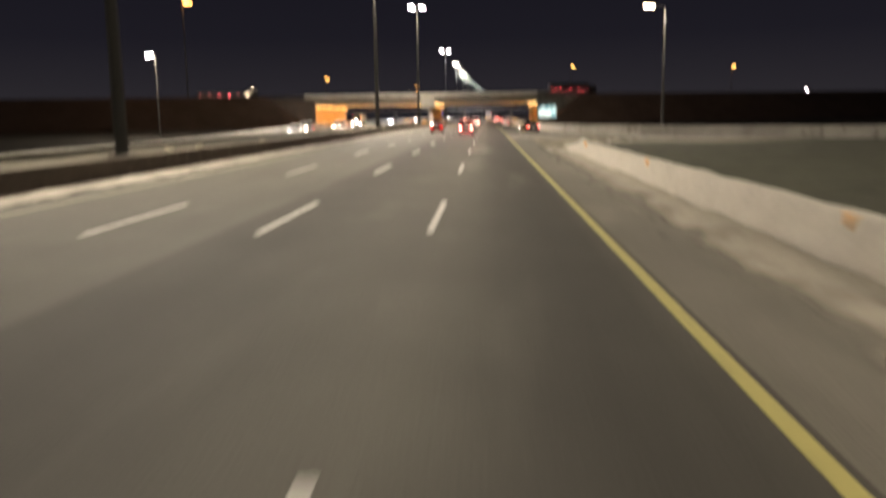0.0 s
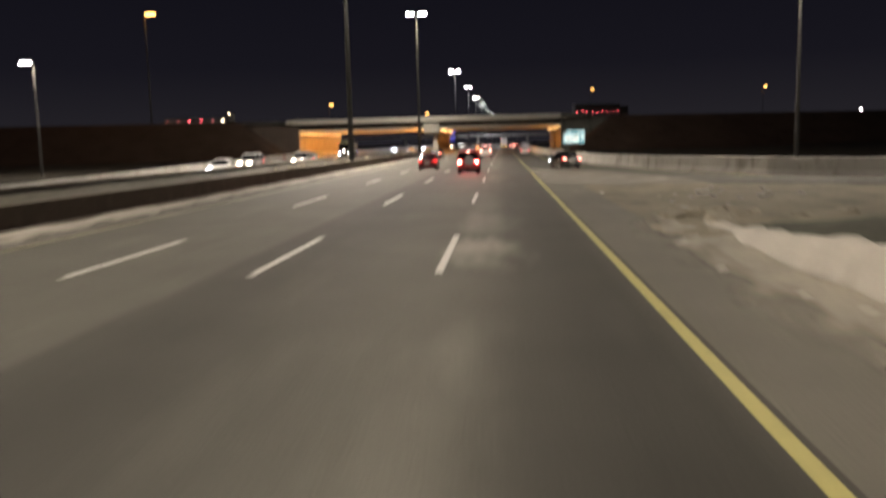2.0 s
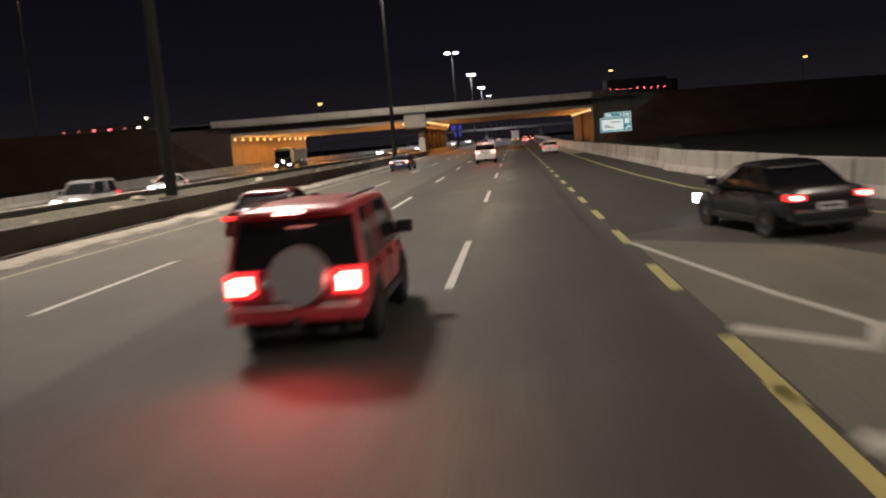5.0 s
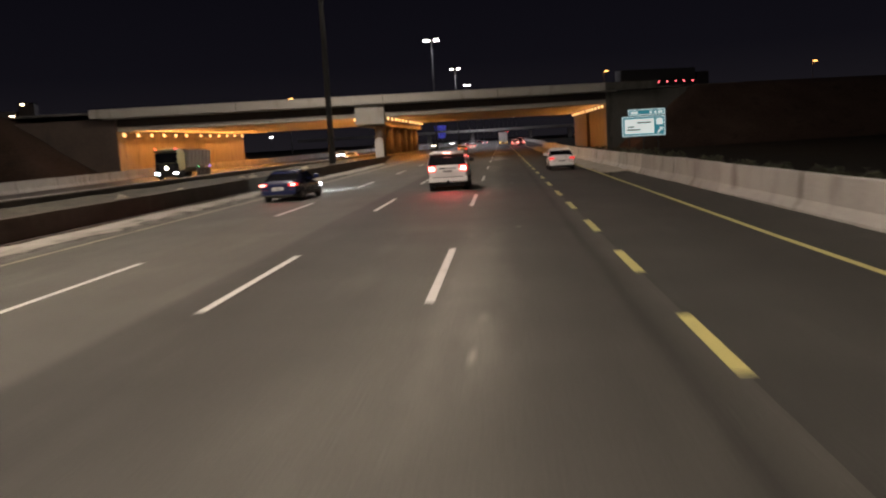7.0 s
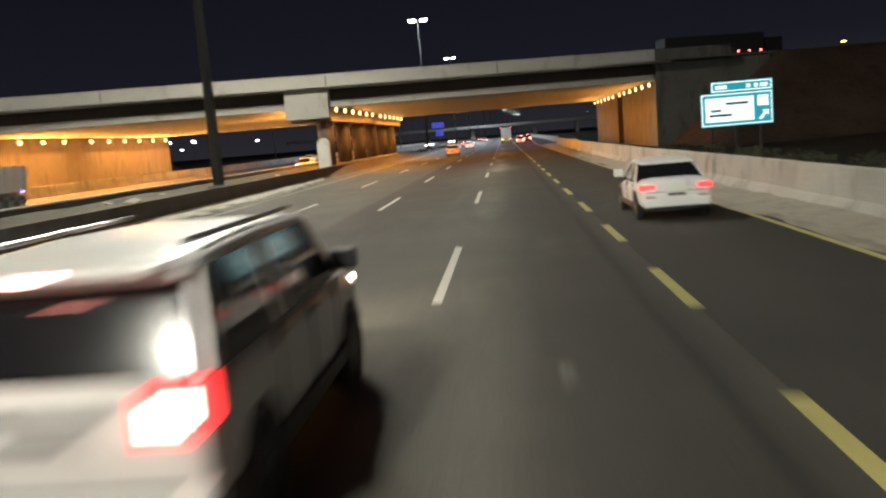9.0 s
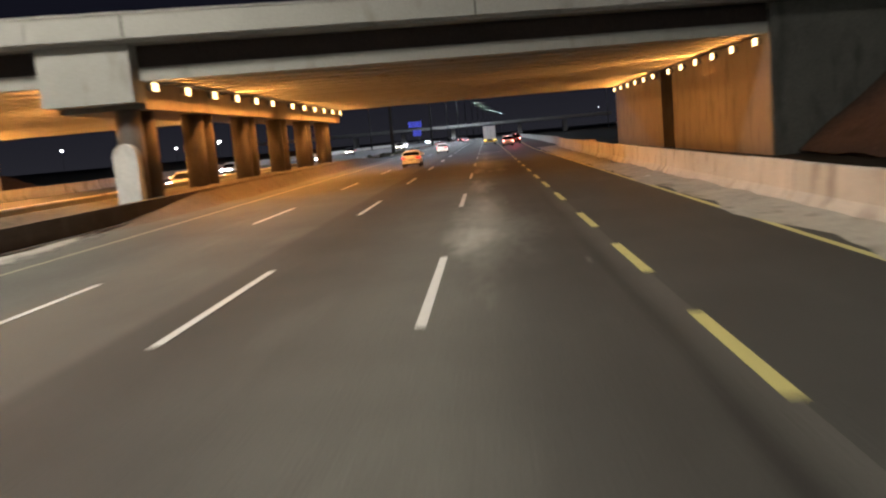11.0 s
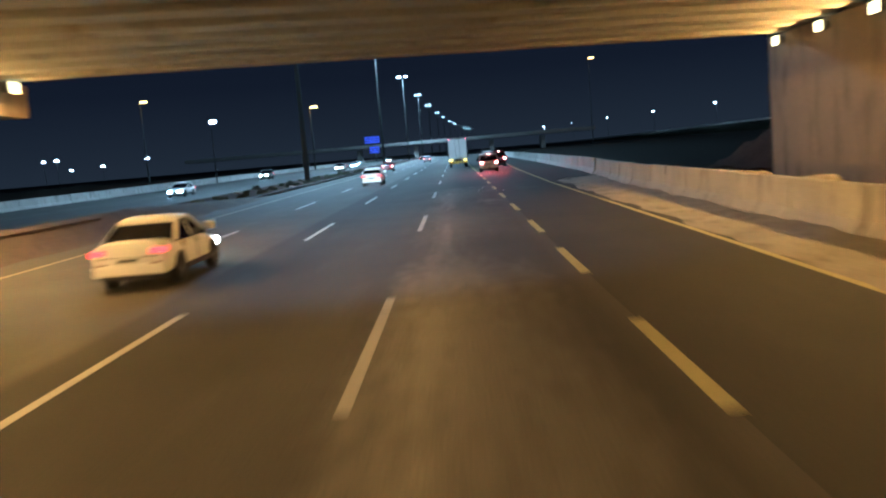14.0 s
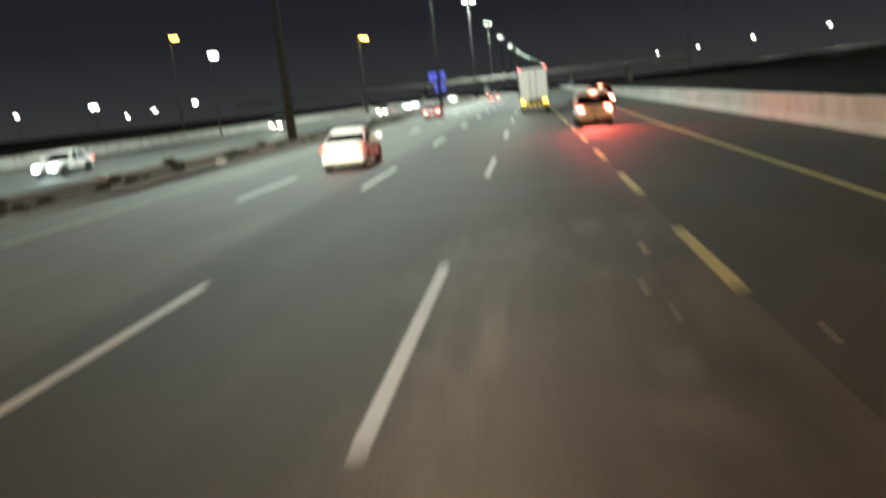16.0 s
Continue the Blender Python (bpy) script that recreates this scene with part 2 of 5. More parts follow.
M_PRED = mat("dark_red_car_paint", (0.16, 0.02, 0.022), 0.25, var=0.1, bump=0)
# a pale car's paint with the red of its brake lights put in
M_PBRAKEGLOW = mat("brake_glow_red_paint", (0.50, 0.05, 0.06), 0.3, var=0.06, bump=0)
M_PSILVER = mat("silver_car_paint", (0.42, 0.42, 0.43), 0.3, metal=0.5, var=0.06, bump=0)
M_BOX = mat("white_truck_box", (0.62, 0.62, 0.60), 0.5, var=0.1, scale=0.8, fine=7, bump=0.05, dirt=(0.4, 0.39, 0.36), dirt_at=0.62)
M_GREEN = mat("pale_green_cab_paint", (0.30, 0.33, 0.20), 0.4, var=0.1, bump=0)
M_DUMP = mat("grey_tipper_steel", (0.22, 0.21, 0.20), 0.6, metal=0.3, var=0.25, bump=0.1)
M_PLATE = mat("plate_white", (0.7, 0.7, 0.68), 0.5, var=0.05, bump=0)
M_BAR = mat("dark_bar", (0.05, 0.05, 0.05), 0.6, var=0.1, bump=0)
M_REFLECT = mat("orange_reflector", (0.95, 0.55, 0.20), 0.4, var=0.08, bump=0)
M_TRASH = mat("pale_litter", (0.6, 0.57, 0.52), 0.8, var=0.3, bump=0.2)
M_SHRUB = mat("dusty_shrub", (0.075, 0.08, 0.05), 0.9, var=0.5, scale=3, fine=20, bump=0)
M_CHEV_Y = mat("yellow_red_bumper", (0.75, 0.50, 0.05), 0.4, var=0.05, bump=0)
G_TAIL = glow("tail_light", (1.0, 0.03, 0.03), 2.6)
G_TAILHOT = glow("brake_light", (1.0, 0.32, 0.25), 19)
G_HEAD = glow("headlight", (0.75, 0.88, 1.0), 40)
G_HEADW = glow("headlight_warm", (1.0, 0.88, 0.65), 30)
G_COOL = glow("street_lamp_cool", (0.95, 0.97, 0.92), 60)
G_COOL_FAR = glow("street_lamp_cool_far", (0.9, 0.97, 1.0), 14)
G_SOD = glow("street_lamp_sodium", (1.0, 0.50, 0.13), 6)
G_WARM = glow("street_lamp_warm", (1.0, 0.82, 0.52), 14)
G_WALL = glow("wall_lamp_sodium", (1.0, 0.66, 0.27), 4.5)
G_WHITE = glow("lit_white_panel", (0.80, 0.98, 0.95), 0.85)
G_TEAL = glow("lit_teal_panel", (0.02, 0.26, 0.34), 0.7)
G_BLUE = glow("blue_display", (0.12, 0.14, 1.0), 0.5)
G_REDDOT = glow("red_marker", (1.0, 0.1, 0.12), 10)
G_REDDIM = glow("dim_red_marker", (0.9, 0.25, 0.25), 1.2)
G_GREENDOT = glow("green_marker", (0.1, 1.0, 0.4), 4)
G_BLUEDOT = glow("blue_marker", (0.15, 0.2, 1.0), 8)
G_AMBER = glow("amber_marker", (1.0, 0.6, 0.1), 5)


def broken_sand(name="thin_blown_sand", colour=(0.38, 0.348, 0.285), dirt=(0.2, 0.18, 0.14)):
    """Thin sand that thins out to bare asphalt towards its edge."""
    m = mat(name, colour, 0.9, var=0.3, scale=0.7, fine=9, bump=0.6, dirt=dirt)
    n, l = m.node_tree.nodes, m.node_tree.links
    at = n.new("ShaderNodeAttribute")
    at.attribute_name = "cover"
    geo, nz = n.new("ShaderNodeNewGeometry"), n.new("ShaderNodeTexNoise")
    mp = n.new("ShaderNodeMapping")
    mp.inputs["Scale"].default_value = (1.0, 0.35, 1)
    nz.inputs["Scale"].default_value, nz.inputs["Detail"].default_value = 1.6, 8
    l.new(geo.outputs["Position"], mp.inputs[0])
    l.new(mp.outputs[0], nz.inputs["Vector"])
    add = n.new("ShaderNodeMath")
    add.operation = "ADD"
    l.new(at.outputs["Fac"], add.inputs[0])
    l.new(nz.outputs["Fac"], add.inputs[1])
    rg = n.new("ShaderNodeMapRange")
    rg.inputs["From Min"].default_value, rg.inputs["From Max"].default_value = 0.62, 1.05
    l.new(add.outputs[0], rg.inputs["Value"])
    l.new(rg.outputs[0], n["Principled BSDF"].inputs["Alpha"])
    return m


M_BLOWN = broken_sand()
M_BLOWN_DULL = broken_sand("thin_dull_sand", (0.33, 0.302, 0.25), (0.17, 0.153, 0.12))
M_BLOWN_GREY = broken_sand("thin_grey_sand", (0.27, 0.25, 0.215), (0.15, 0.138, 0.115))


# ---- mesh helpers ----
def link(name, bm, material, smooth=False):
    me = bpy.data.meshes.new(name)
    if smooth:
        for fc in bm.faces:
            fc.smooth = True
    bm.to_mesh(me)
    bm.free()
    me.materials.append(material)
    return new(name, me)


def part(name, bm, material, parent, label="", smooth=False):
    ob = link(name, bm, material, smooth)
    ob.parent = parent
    if label:
        ob["label"] = label
    return ob


def share(name, src, parent, m, label=""):
    ob = new(name, src.data)
    ob.parent = parent
    ob.matrix_basis = m
    if label:
        ob["label"] = label
    return ob


def thing(name, label, category, group="", m=None, kind=""):
    ob = new(name)
    if m is not None:
        ob.matrix_basis = m
    return tagged(ob, label, category, group, kind)


def box(x0, x1, y0, y1, z0, z1, bm=None, bevel=0.0):
    own = bmesh.new()
    r = bmesh.ops.create_cube(own, size=1)
    for v in r["verts"]:
        v.co = Vector((x0 + (v.co.x + 0.5) * (x1 - x0), y0 + (v.co.y + 0.5) * (y1 - y0), z0 + (v.co.z + 0.5) * (z1 - z0)))
    if bevel:
        bmesh.ops.bevel(own, geom=own.edges[:], offset=bevel, segments=2, affect="EDGES", profile=0.6)
    return merge(bm, own)


def merge(bm, own):
    if bm is None:
        return own
    tmp = bpy.data.meshes.new("tmp")
    own.to_mesh(tmp)
    own.free()
    bm.from_mesh(tmp)
    bpy.data.meshes.remove(tmp)
    return bm


def tube(p0, p1, r0, r1=None, bm=None, seg=12, caps=True):
    own = bmesh.new()
    p0, p1 = Vector(p0), Vector(p1)
    d = p1 - p0
    bmesh.ops.create_cone(own, cap_ends=caps, segments=seg, radius1=r0, radius2=r0 if r1 is None else r1, depth=d.length,
                          matrix=Matrix.Translation((p0 + p1) / 2) @ d.to_track_quat("Z", "Y").to_matrix().to_4x4())
    return merge(bm, own)


def hexa(c, bm=None):
    """A block from its 8 corners: the bottom four, then the top four, in the same turn."""
    own = bmesh.new()
    v = [own.verts.new(p) for p in c]
    for i in ((3, 2, 1, 0), (4, 5, 6, 7), (0, 1, 5, 4), (1, 2, 6, 5), (2, 3, 7, 6), (3, 0, 4, 7)):
        own.faces.new([v[k] for k in i])
    return merge(bm, own)


def extrude(profile, y0, y1, bm=None):
    """A closed (x, z) profile drawn out along y."""
    own = bmesh.new()
    a = [own.verts.new((x, y0, z)) for x, z in profile]
    b = [own.verts.new((x, y1, z)) for x, z in profile]
    k = len(profile)
    for i in range(k):
        own.faces.new((a[i], a[(i + 1) % k], b[(i + 1) % k], b[i]))
    own.faces.new(a[::-1])
    own.faces.new(b)
    bmesh.ops.recalc_face_normals(own, faces=own.faces[:])
    return merge(bm, own)


def flat(points, z=0.0, bm=None):
    own = bmesh.new()
    fc = own.faces.new([own.verts.new((p[0], p[1], z if len(p) < 3 else p[2])) for p in points])
    own.normal_update()
    if fc.normal.z < 0:
        fc.normal_flip()
    bmesh.ops.triangulate(own, faces=own.faces[:])
    return merge(bm, own)


def loft(rings, bm=None):
    """Rings of the same number of points, skinned and capped."""
    own = bmesh.new()
    vs = [[own.verts.new(p) for p in r] for r in rings]
    k = len(rings[0])
    for a, b in zip(vs, vs[1:]):
        for i in range(k):
            own.faces.new((a[i], a[(i + 1) % k], b[(i + 1) % k], b[i]))
    own.faces.new(vs[0][::-1])
    own.faces.new(vs[-1])
    bmesh.ops.recalc_face_normals(own, faces=own.faces[:])
    return merge(bm, own)


def sheet(x_of, y_of, nu, nv, z_of, bm=None):
    own = bmesh.new()
    g = [[None] * (nv + 1) for _ in range(nu + 1)]
    for i in range(nu + 1):
        for j in range(nv + 1):
            x, y = x_of(i / nu, j / nv), y_of(i / nu, j / nv)
            g[i][j] = own.verts.new((x, y, z_of(x, y)))
    for i in range(nu):
        for j in range(nv):
            own.faces.new((g[i][j], g[i + 1][j], g[i + 1][j + 1], g[i][j + 1]))
    own.normal_update()
    if sum(fc.normal.z for fc in own.faces) < 0:
        for fc in own.faces:
            fc.normal_flip()
    return merge(bm, own)


def along(poly, step):
    """Places and headings every step metres along a line of (x, y) points."""
    out, left = [], 0.0
    for (x0, y0), (x1, y1) in zip(poly, poly[1:]):
        d = math.hypot(x1 - x0, y1 - y0)
        s = left
        while s < d:
            out.append((x0 + (x1 - x0) * s / d, y0 + (y1 - y0) * s / d, math.degrees(math.atan2(-(x1 - x0), y1 - y0))))
            s += step
        left = s - d
    return out


def between(poly, y):
    """x of a line of (y, x) points at y."""
    return float(np.interp(y, [p[0] for p in poly], [p[1] for p in poly]))


def bend(y):
    """Far ahead the motorway bears gently to the right."""
    return 4.0e-5 * max(0.0, y - 430) ** 2


# ---- ground and roads ----
bmg = bmesh.new()
sheet(lambda u, v: -2400 + 4800 * u, lambda u, v: -1500 + 5000 * v, 24, 25, lambda x, y: -0.04, bmg)
M_GROUND = mat("dark_scrub_ground", (0.016, 0.014, 0.011), 0.95, var=0.45, scale=0.2, fine=3, bump=0.8, dirt=(0.011, 0.010, 0.008), spec=0.05)
tagged(link("ground", bmg, M_GROUND), "dark brown desert earth reaching to the horizon", "ground", kind="structure")

BARRIER = [(260, -25), (140, 8), (80, 32), (52, 47), (46, 51), (31, 62.5), (18.4, 77.3), (13.4, 91), (10.6, 106), (9.35, 122), (9.2, 145), (8.6, 195), (8.7, 215), (9.1, 255),
           (9.8, 290), (11.2, 315), (12.2, 360), (13.5, 450)] + [(13.6 + bend(y), y) for y in range(520, 1480, 80)]
outline = [(-13.62, -160), (6.4, -160), (6.4, 50), (7.4, 62), (9.0, 69.5), (14.5, 70.0), (25, 62.5), (44, 46.5), (50, 44), (78, 27.5), (138, 2.5), (258, -31)] + BARRIER + [(13.6 + bend(1500), 1500)] + [(-13.62 + bend(y), y) for y in range(1500, 400, -100)]
road = link("road", flat(outline, 0.0), M_ROAD)
tagged(road, "worn grey asphalt motorway with dusty patches and wheel tracks", "road", kind="structure")
road_b = link("road_opposite", flat([(-19.9, -160)] + [(-19.9 + bend(y), y) for y in range(400, 1501, 100)] + [(-43 + bend(y), y) for y in range(1500, 399, -100)] + [(-43, 200), (-31, 60), (-29, -160)], -0.004), M_ROAD2)
tagged(road_b, "pale dusty asphalt of the opposite carriageway", "road", kind="structure")

# lane lines: dashes 6 m long every 18 m
LINE_B, LINE_C, LINE_E, LINE_R, LINE_S = -3.53, -7.2, -11.05, 3.43, 6.87
dash = None
for x in (0.0, LINE_B, LINE_C):
    for k in range(-3, 45):
        m = pose(x + bend(5.04 + 17.99 * k), 5.04 + 17.99 * k, 0.004, 0, 0, -math.degrees(math.atan(8.0e-5 * max(0.0, 17.99 * k - 425))))
        if dash is None:
            bmd = box(-0.075, 0.075, 0, 6.2, 0, 0.003)
            dash = part("lane_dash", bmd, M_WHITE, road)
            dash.matrix_basis = m
        else:
            share("lane_dash", dash, road, m)
# the yellow dashes start where the ramp joins and grow longer along the way
YELLOW = [88.5, 93.7, 98.9, 104.1, 109.5, 115.1, 120.6, 126.7, 132.9, 139.2, 145.7, 152.0, 158.9, 165.6, 172.2, 178.9, 185.7, 192.7, 199.3, 205.7, 212.2, 220.2, 227.1, 233.7, 241.1,
          248.6, 256.2, 264.2, 271.7, 280.0, 288.4, 296.6, 304.8, 312.9]
YELLOW += [321.2 + 8.3 * k for k in range(30)]
short = None
for k, y in enumerate(YELLOW[:-1]):
    m = Matrix.Translation((LINE_R + bend(y), y, 0.004)) @ Matrix.Diagonal((1, min(2.3 + 0.058 * k, 3.8), 1, 1))
    if short is None:
        short = part("yellow_dash", box(-0.09, 0.09, 0, 1, 0, 0.003), M_YELLOW, road)
        short.matrix_basis = m
    else:
        share("yellow_dash", short, road, m)
part("edge_line", box(LINE_R - 0.12, LINE_R + 0.05, -160, 89.0, 0.003, 0.007), M_YELLOW, road)


def ribbon(poly, width, z=0.004, h=0.003):
    own = bmesh.new()
    rings = []
    for i, (x, y) in enumerate(poly):
        a, b = poly[max(i - 1, 0)], poly[min(i + 1, len(poly) - 1)]
        d = Vector((b[0] - a[0], b[1] - a[1])).normalized()
        nx, ny = -d.y * width / 2, d.x * width / 2
        rings.append([(x - nx, y - ny, z), (x + nx, y + ny, z), (x + nx, y + ny, z + h), (x - nx, y - ny, z + h)])
    own.free()
    return loft(rings)


part("edge_line", ribbon([(LINE_E, -160)] + [(LINE_E + bend(y), y) for y in range(400, 1401, 50)], 0.15), M_CREAM, road)
part("edge_line", ribbon([(27, 63.5), (18, 72), (14.3, 75.5), (11, 78), (8.9, 80.5), (7.3, 84), (6, 87.6), (4.6, 93), (3.5, 99)], 0.14), M_WHITE, road)
part("edge_line", ribbon([(17.0, 76.7), (12.1, 90.5), (9.0, 103), (7.45, 113), (7.05, 124), (6.9, 137), (6.87, 165), (6.87, 300), (7.3, 330), (8.6, 380), (10, 450), (10.6, 600)], 0.15), M_YELLOW, road)
for a, b, c in (((3.6, 75.6), (7.7, 72.6), (11.0, 76.7)), ((3.6, 79.9), (6.6, 76.9), (8.95, 79.6)), ((3.6, 83.8), (5.7, 81.5), (7.2, 83.4)), ((3.6, 87.6), (5.2, 86.0), (6.0, 87.2)),
                ((3.6, 91.2), (4.7, 90.1), (5.2, 91.0))):
    part("chevron_stripe", ribbon([a, b, c], 0.32, 0.0045), M_WHITE, road)

# the joining lane is newer, darker asphalt
M_ROAD3 = asphalt("asphalt_dark", [(2.9, 0.86), (3.05, 0.72), (3.3, 0.70), (3.55, 0.92), (4.9, 0.95), (6.2, 0.82), (9, 0.95), (14, 1.0)], (0.045, 0.0435, 0.038))
tagged(link("joining_lane", flat([(3.0, 100), (9.4, 104)] + [(10.6, 106), (9.35, 122), (9.2, 145), (8.6, 195), (8.7, 215), (9.1, 255), (9.8, 290), (11.2, 315), (12.2, 360), (13.5, 450)] + [(13.6 + bend(y), y) for y in range(520, 1100, 80)] + [(3.0 + bend(y), y) for y in range(1080, 420, -80)], 0.002), M_ROAD3),
       "newer darker asphalt of the joining lane", "road", kind="structure")
M_ROAD4 = asphalt("asphalt_dusty", [(3.3, 0.9), (4.0, 1.0), (5.2, 1.05), (6.5, 1.15), (14, 1.1)], (0.150, 0.140, 0.118))
tagged(link("hard_shoulder", flat([(3.56, -160), (6.38, -160), (6.38, 50), (7.35, 62), (8.9, 69.4), (12, 69.8), (12, 76), (9, 90), (6.6, 97), (3.56, 99.5)], 0.0022), M_ROAD4),
       "pale dusty asphalt of the hard shoulder", "road", kind="structure")

# ---- sand drifts along the edges ----
def drift(name, y0, y1, inner, outer, height, label, seed, n=90, k=7, least=0.0, material=None):
    rnd = random.Random(seed)
    off = [rnd.uniform(0, 50) for _ in range(3)]

    def edge(f, y, s):
        return f(y) + 0.45 * noise.noise((y * 0.23 + off[0], s, 0)) + 0.25 * noise.noise((y * 0.9 + off[1], s, 2))
    bm = sheet(lambda u, v: edge(inner, y0 + (y1 - y0) * u, 1) * (1 - v) + edge(outer, y0 + (y1 - y0) * u, 7) * v, lambda u, v: y0 + (y1 - y0) * u, n, k,
               lambda x, y: 0.006 + max(0.0, height * (abs(x - inner(y)) / max(abs(outer(y) - inner(y)), 0.1)) * (0.7 + 0.8 * noise.noise((x * 1.7, y * 0.8, off[2])))))
    ob = link(name, bm, material or M_BLOWN, True)
    cover = ob.data.attributes.new("cover", "FLOAT", "POINT")
    for i, v in enumerate(ob.data.vertices):
        cover.data[i].value = (least + (0.9 - least) * (i % (k + 1)) / k) * max(0.0, min(1.0, (v.co.y - y0) / 5, (y1 - v.co.y) / 5))
    return tagged(ob, label, "sand", kind="stuff")


drift("sand_drift", -150, 224, lambda y: -11.0 - 1.5 * max(0, (y - 205) / 19), lambda y: -13.65, 0.10, "pale wind-blown sand along the median wall", 3, 240, material=M_BLOWN_GREY)
drift("sand_drift", -150, 53, lambda y: 4.4, lambda y: 6.35, 0.12, "pale wind-blown sand beside the road shoulder", 5, 160, 7)
drift("sand_drift", 165, 305, lambda y: 6.95 + 0.6 * max(0, (y - 265) / 40), lambda y: between([(165, 8.8), (195, 8.25), (215, 8.4), (255, 8.75), (290, 9.45), (305, 10.3)], y), 0.12,
      "pale sand heaped against the concrete barrier", 6, 160, 7, 0.55, M_BLOWN_DULL)

drift("sand_drift", 42, 61, lambda y: 5.2 + (y - 42) * 0.02, lambda y: 7.8 - 0.02 * (y - 42), 0.03, "pale sand and grit spread along the edge of the verge", 9, 60, 10, 0.2, M_BLOWN_DULL)

# thin pale dust and scuffs worn into the lane, and headlight wash painted in
WORN_AND_WASH = ((0.8, 221.0, 0.75, 7.0, 0.5), (0.9, 213.5, 0.7, 4.0, 0.5), (0.6, 231.0, 0.55, 5.0, 0.7), (1.75, 247.4, 0.42, 3.6, 1.0), (0.45, 247.6, 0.42, 3.6, 0.9), (1.9, 251.4, 0.35, 2.4, 0.7), (1.15, 246.0, 0.3, 2.0, 0.6), (0.55, 253.7, 0.75, 0.6, 0.7),
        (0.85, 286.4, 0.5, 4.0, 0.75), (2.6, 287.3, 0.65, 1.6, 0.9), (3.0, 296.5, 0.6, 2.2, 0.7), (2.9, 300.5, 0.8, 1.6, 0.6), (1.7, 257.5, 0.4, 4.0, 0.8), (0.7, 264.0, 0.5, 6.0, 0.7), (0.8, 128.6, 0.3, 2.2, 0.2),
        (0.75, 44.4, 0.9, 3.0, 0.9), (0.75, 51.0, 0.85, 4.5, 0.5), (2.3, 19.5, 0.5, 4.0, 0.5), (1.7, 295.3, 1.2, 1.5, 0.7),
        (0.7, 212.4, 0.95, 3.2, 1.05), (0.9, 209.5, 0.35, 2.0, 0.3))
WORN_AND_WASH += tuple((0.5 + 0.15 * (k % 3), 30 + 26 * k, 0.7, 8.0, 0.22) for k in range(7))
# the broad pale patches stand in for headlight wash on the road
WORN_AND_WASH += ((1.3, 259.0, 1.5, 11.0, 1.05), (1.3, 279.0, 1.5, 10.0, 0.5), (1.4, 295.0, 1.6, 9.0, 0.8), (2.3, 294.3, 0.36, 0.6, 1.2), (2.15, 297.9, 0.32, 0.5, 1.0), (2.35, 293.2, 0.5, 0.7, 1.1), (2.14, 301.3, 0.35, 0.9, 0.9), (0.83, 295.7, 0.35, 2.5, 1.1), (1.0, 216.0, 1.15, 8.5, 0.75), (0.78, 259.0, 0.5, 5.5, 1.1), (2.0, 256.2, 0.3, 1.0, 1.0), (2.3, 258.4, 0.25, 0.7, 0.9), (0.8, 274.5, 0.35, 7.0, 0.8))
SCUFFS = ((1.11, 228.9, 0.10, 0.25), (1.25, 232.2, 0.10, 0.35), (0.9, 230.6, 0.35, 0.18), (1.55, 221.2, 0.08, 0.35), (0.95, 253.8, 0.3, 0.16), (0.2, 253.6, 0.25, 0.14), (2.6, 284.9, 0.45, 0.22), (2.3, 288.4, 0.16, 0.5),
          (0.75, 127.7, 0.05, 0.4), (0.86, 129.8, 0.05, 0.4), (1.55, 141.2, 0.08, 0.1), (1.75, 141.3, 0.2, 0.1), (0.82, 283.6, 0.1, 0.6), (2.7, 207.4, 0.06, 0.4), (1.6, 163.0, 0.08, 0.5), (2.8, 299.4, 0.1, 0.15))


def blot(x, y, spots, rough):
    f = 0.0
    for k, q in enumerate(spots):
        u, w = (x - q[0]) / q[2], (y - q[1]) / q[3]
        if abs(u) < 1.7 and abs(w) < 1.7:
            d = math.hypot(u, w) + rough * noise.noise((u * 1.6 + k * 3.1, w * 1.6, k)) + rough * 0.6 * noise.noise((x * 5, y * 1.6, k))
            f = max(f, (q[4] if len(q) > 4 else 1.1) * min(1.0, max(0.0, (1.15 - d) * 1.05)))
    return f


def seam(x, y):
    """The dark tarred joint between the old lane and the joining lane."""
    if not 95 < y < 230 or abs(x - 2.9) > 0.5:
        return 0.0
    across = (x - 2.9 - 0.07 * noise.noise((0, y * 0.25, 3))) / (0.10 + 0.05 * noise.noise((4, y * 0.3, 1)))
    return 0.3 * max(0.15, 0.7 + 0.9 * noise.noise((7, y * 0.12, 2))) * math.exp(-across * across) * min(1.0, (y - 95) / 10, (230 - y) / 20)


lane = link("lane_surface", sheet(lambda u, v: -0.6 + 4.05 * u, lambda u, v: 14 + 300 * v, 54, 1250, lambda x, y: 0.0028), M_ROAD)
dust_and_wash = lane.data.attributes.new("dust_and_wash", "FLOAT", "POINT")
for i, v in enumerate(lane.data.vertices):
    dust_and_wash.data[i].value = max(blot(v.co.x, v.co.y, WORN_AND_WASH, 0.5), blot(v.co.x, v.co.y, SCUFFS, 0.3)) * max(0.0, min(1.0, (v.co.x + 0.55) / 0.6, (3.43 - v.co.x) / 0.5)) - seam(v.co.x, v.co.y)
tagged(lane, "worn asphalt lane with pale dusty scuffs and painted headlight wash", "road", kind="structure")

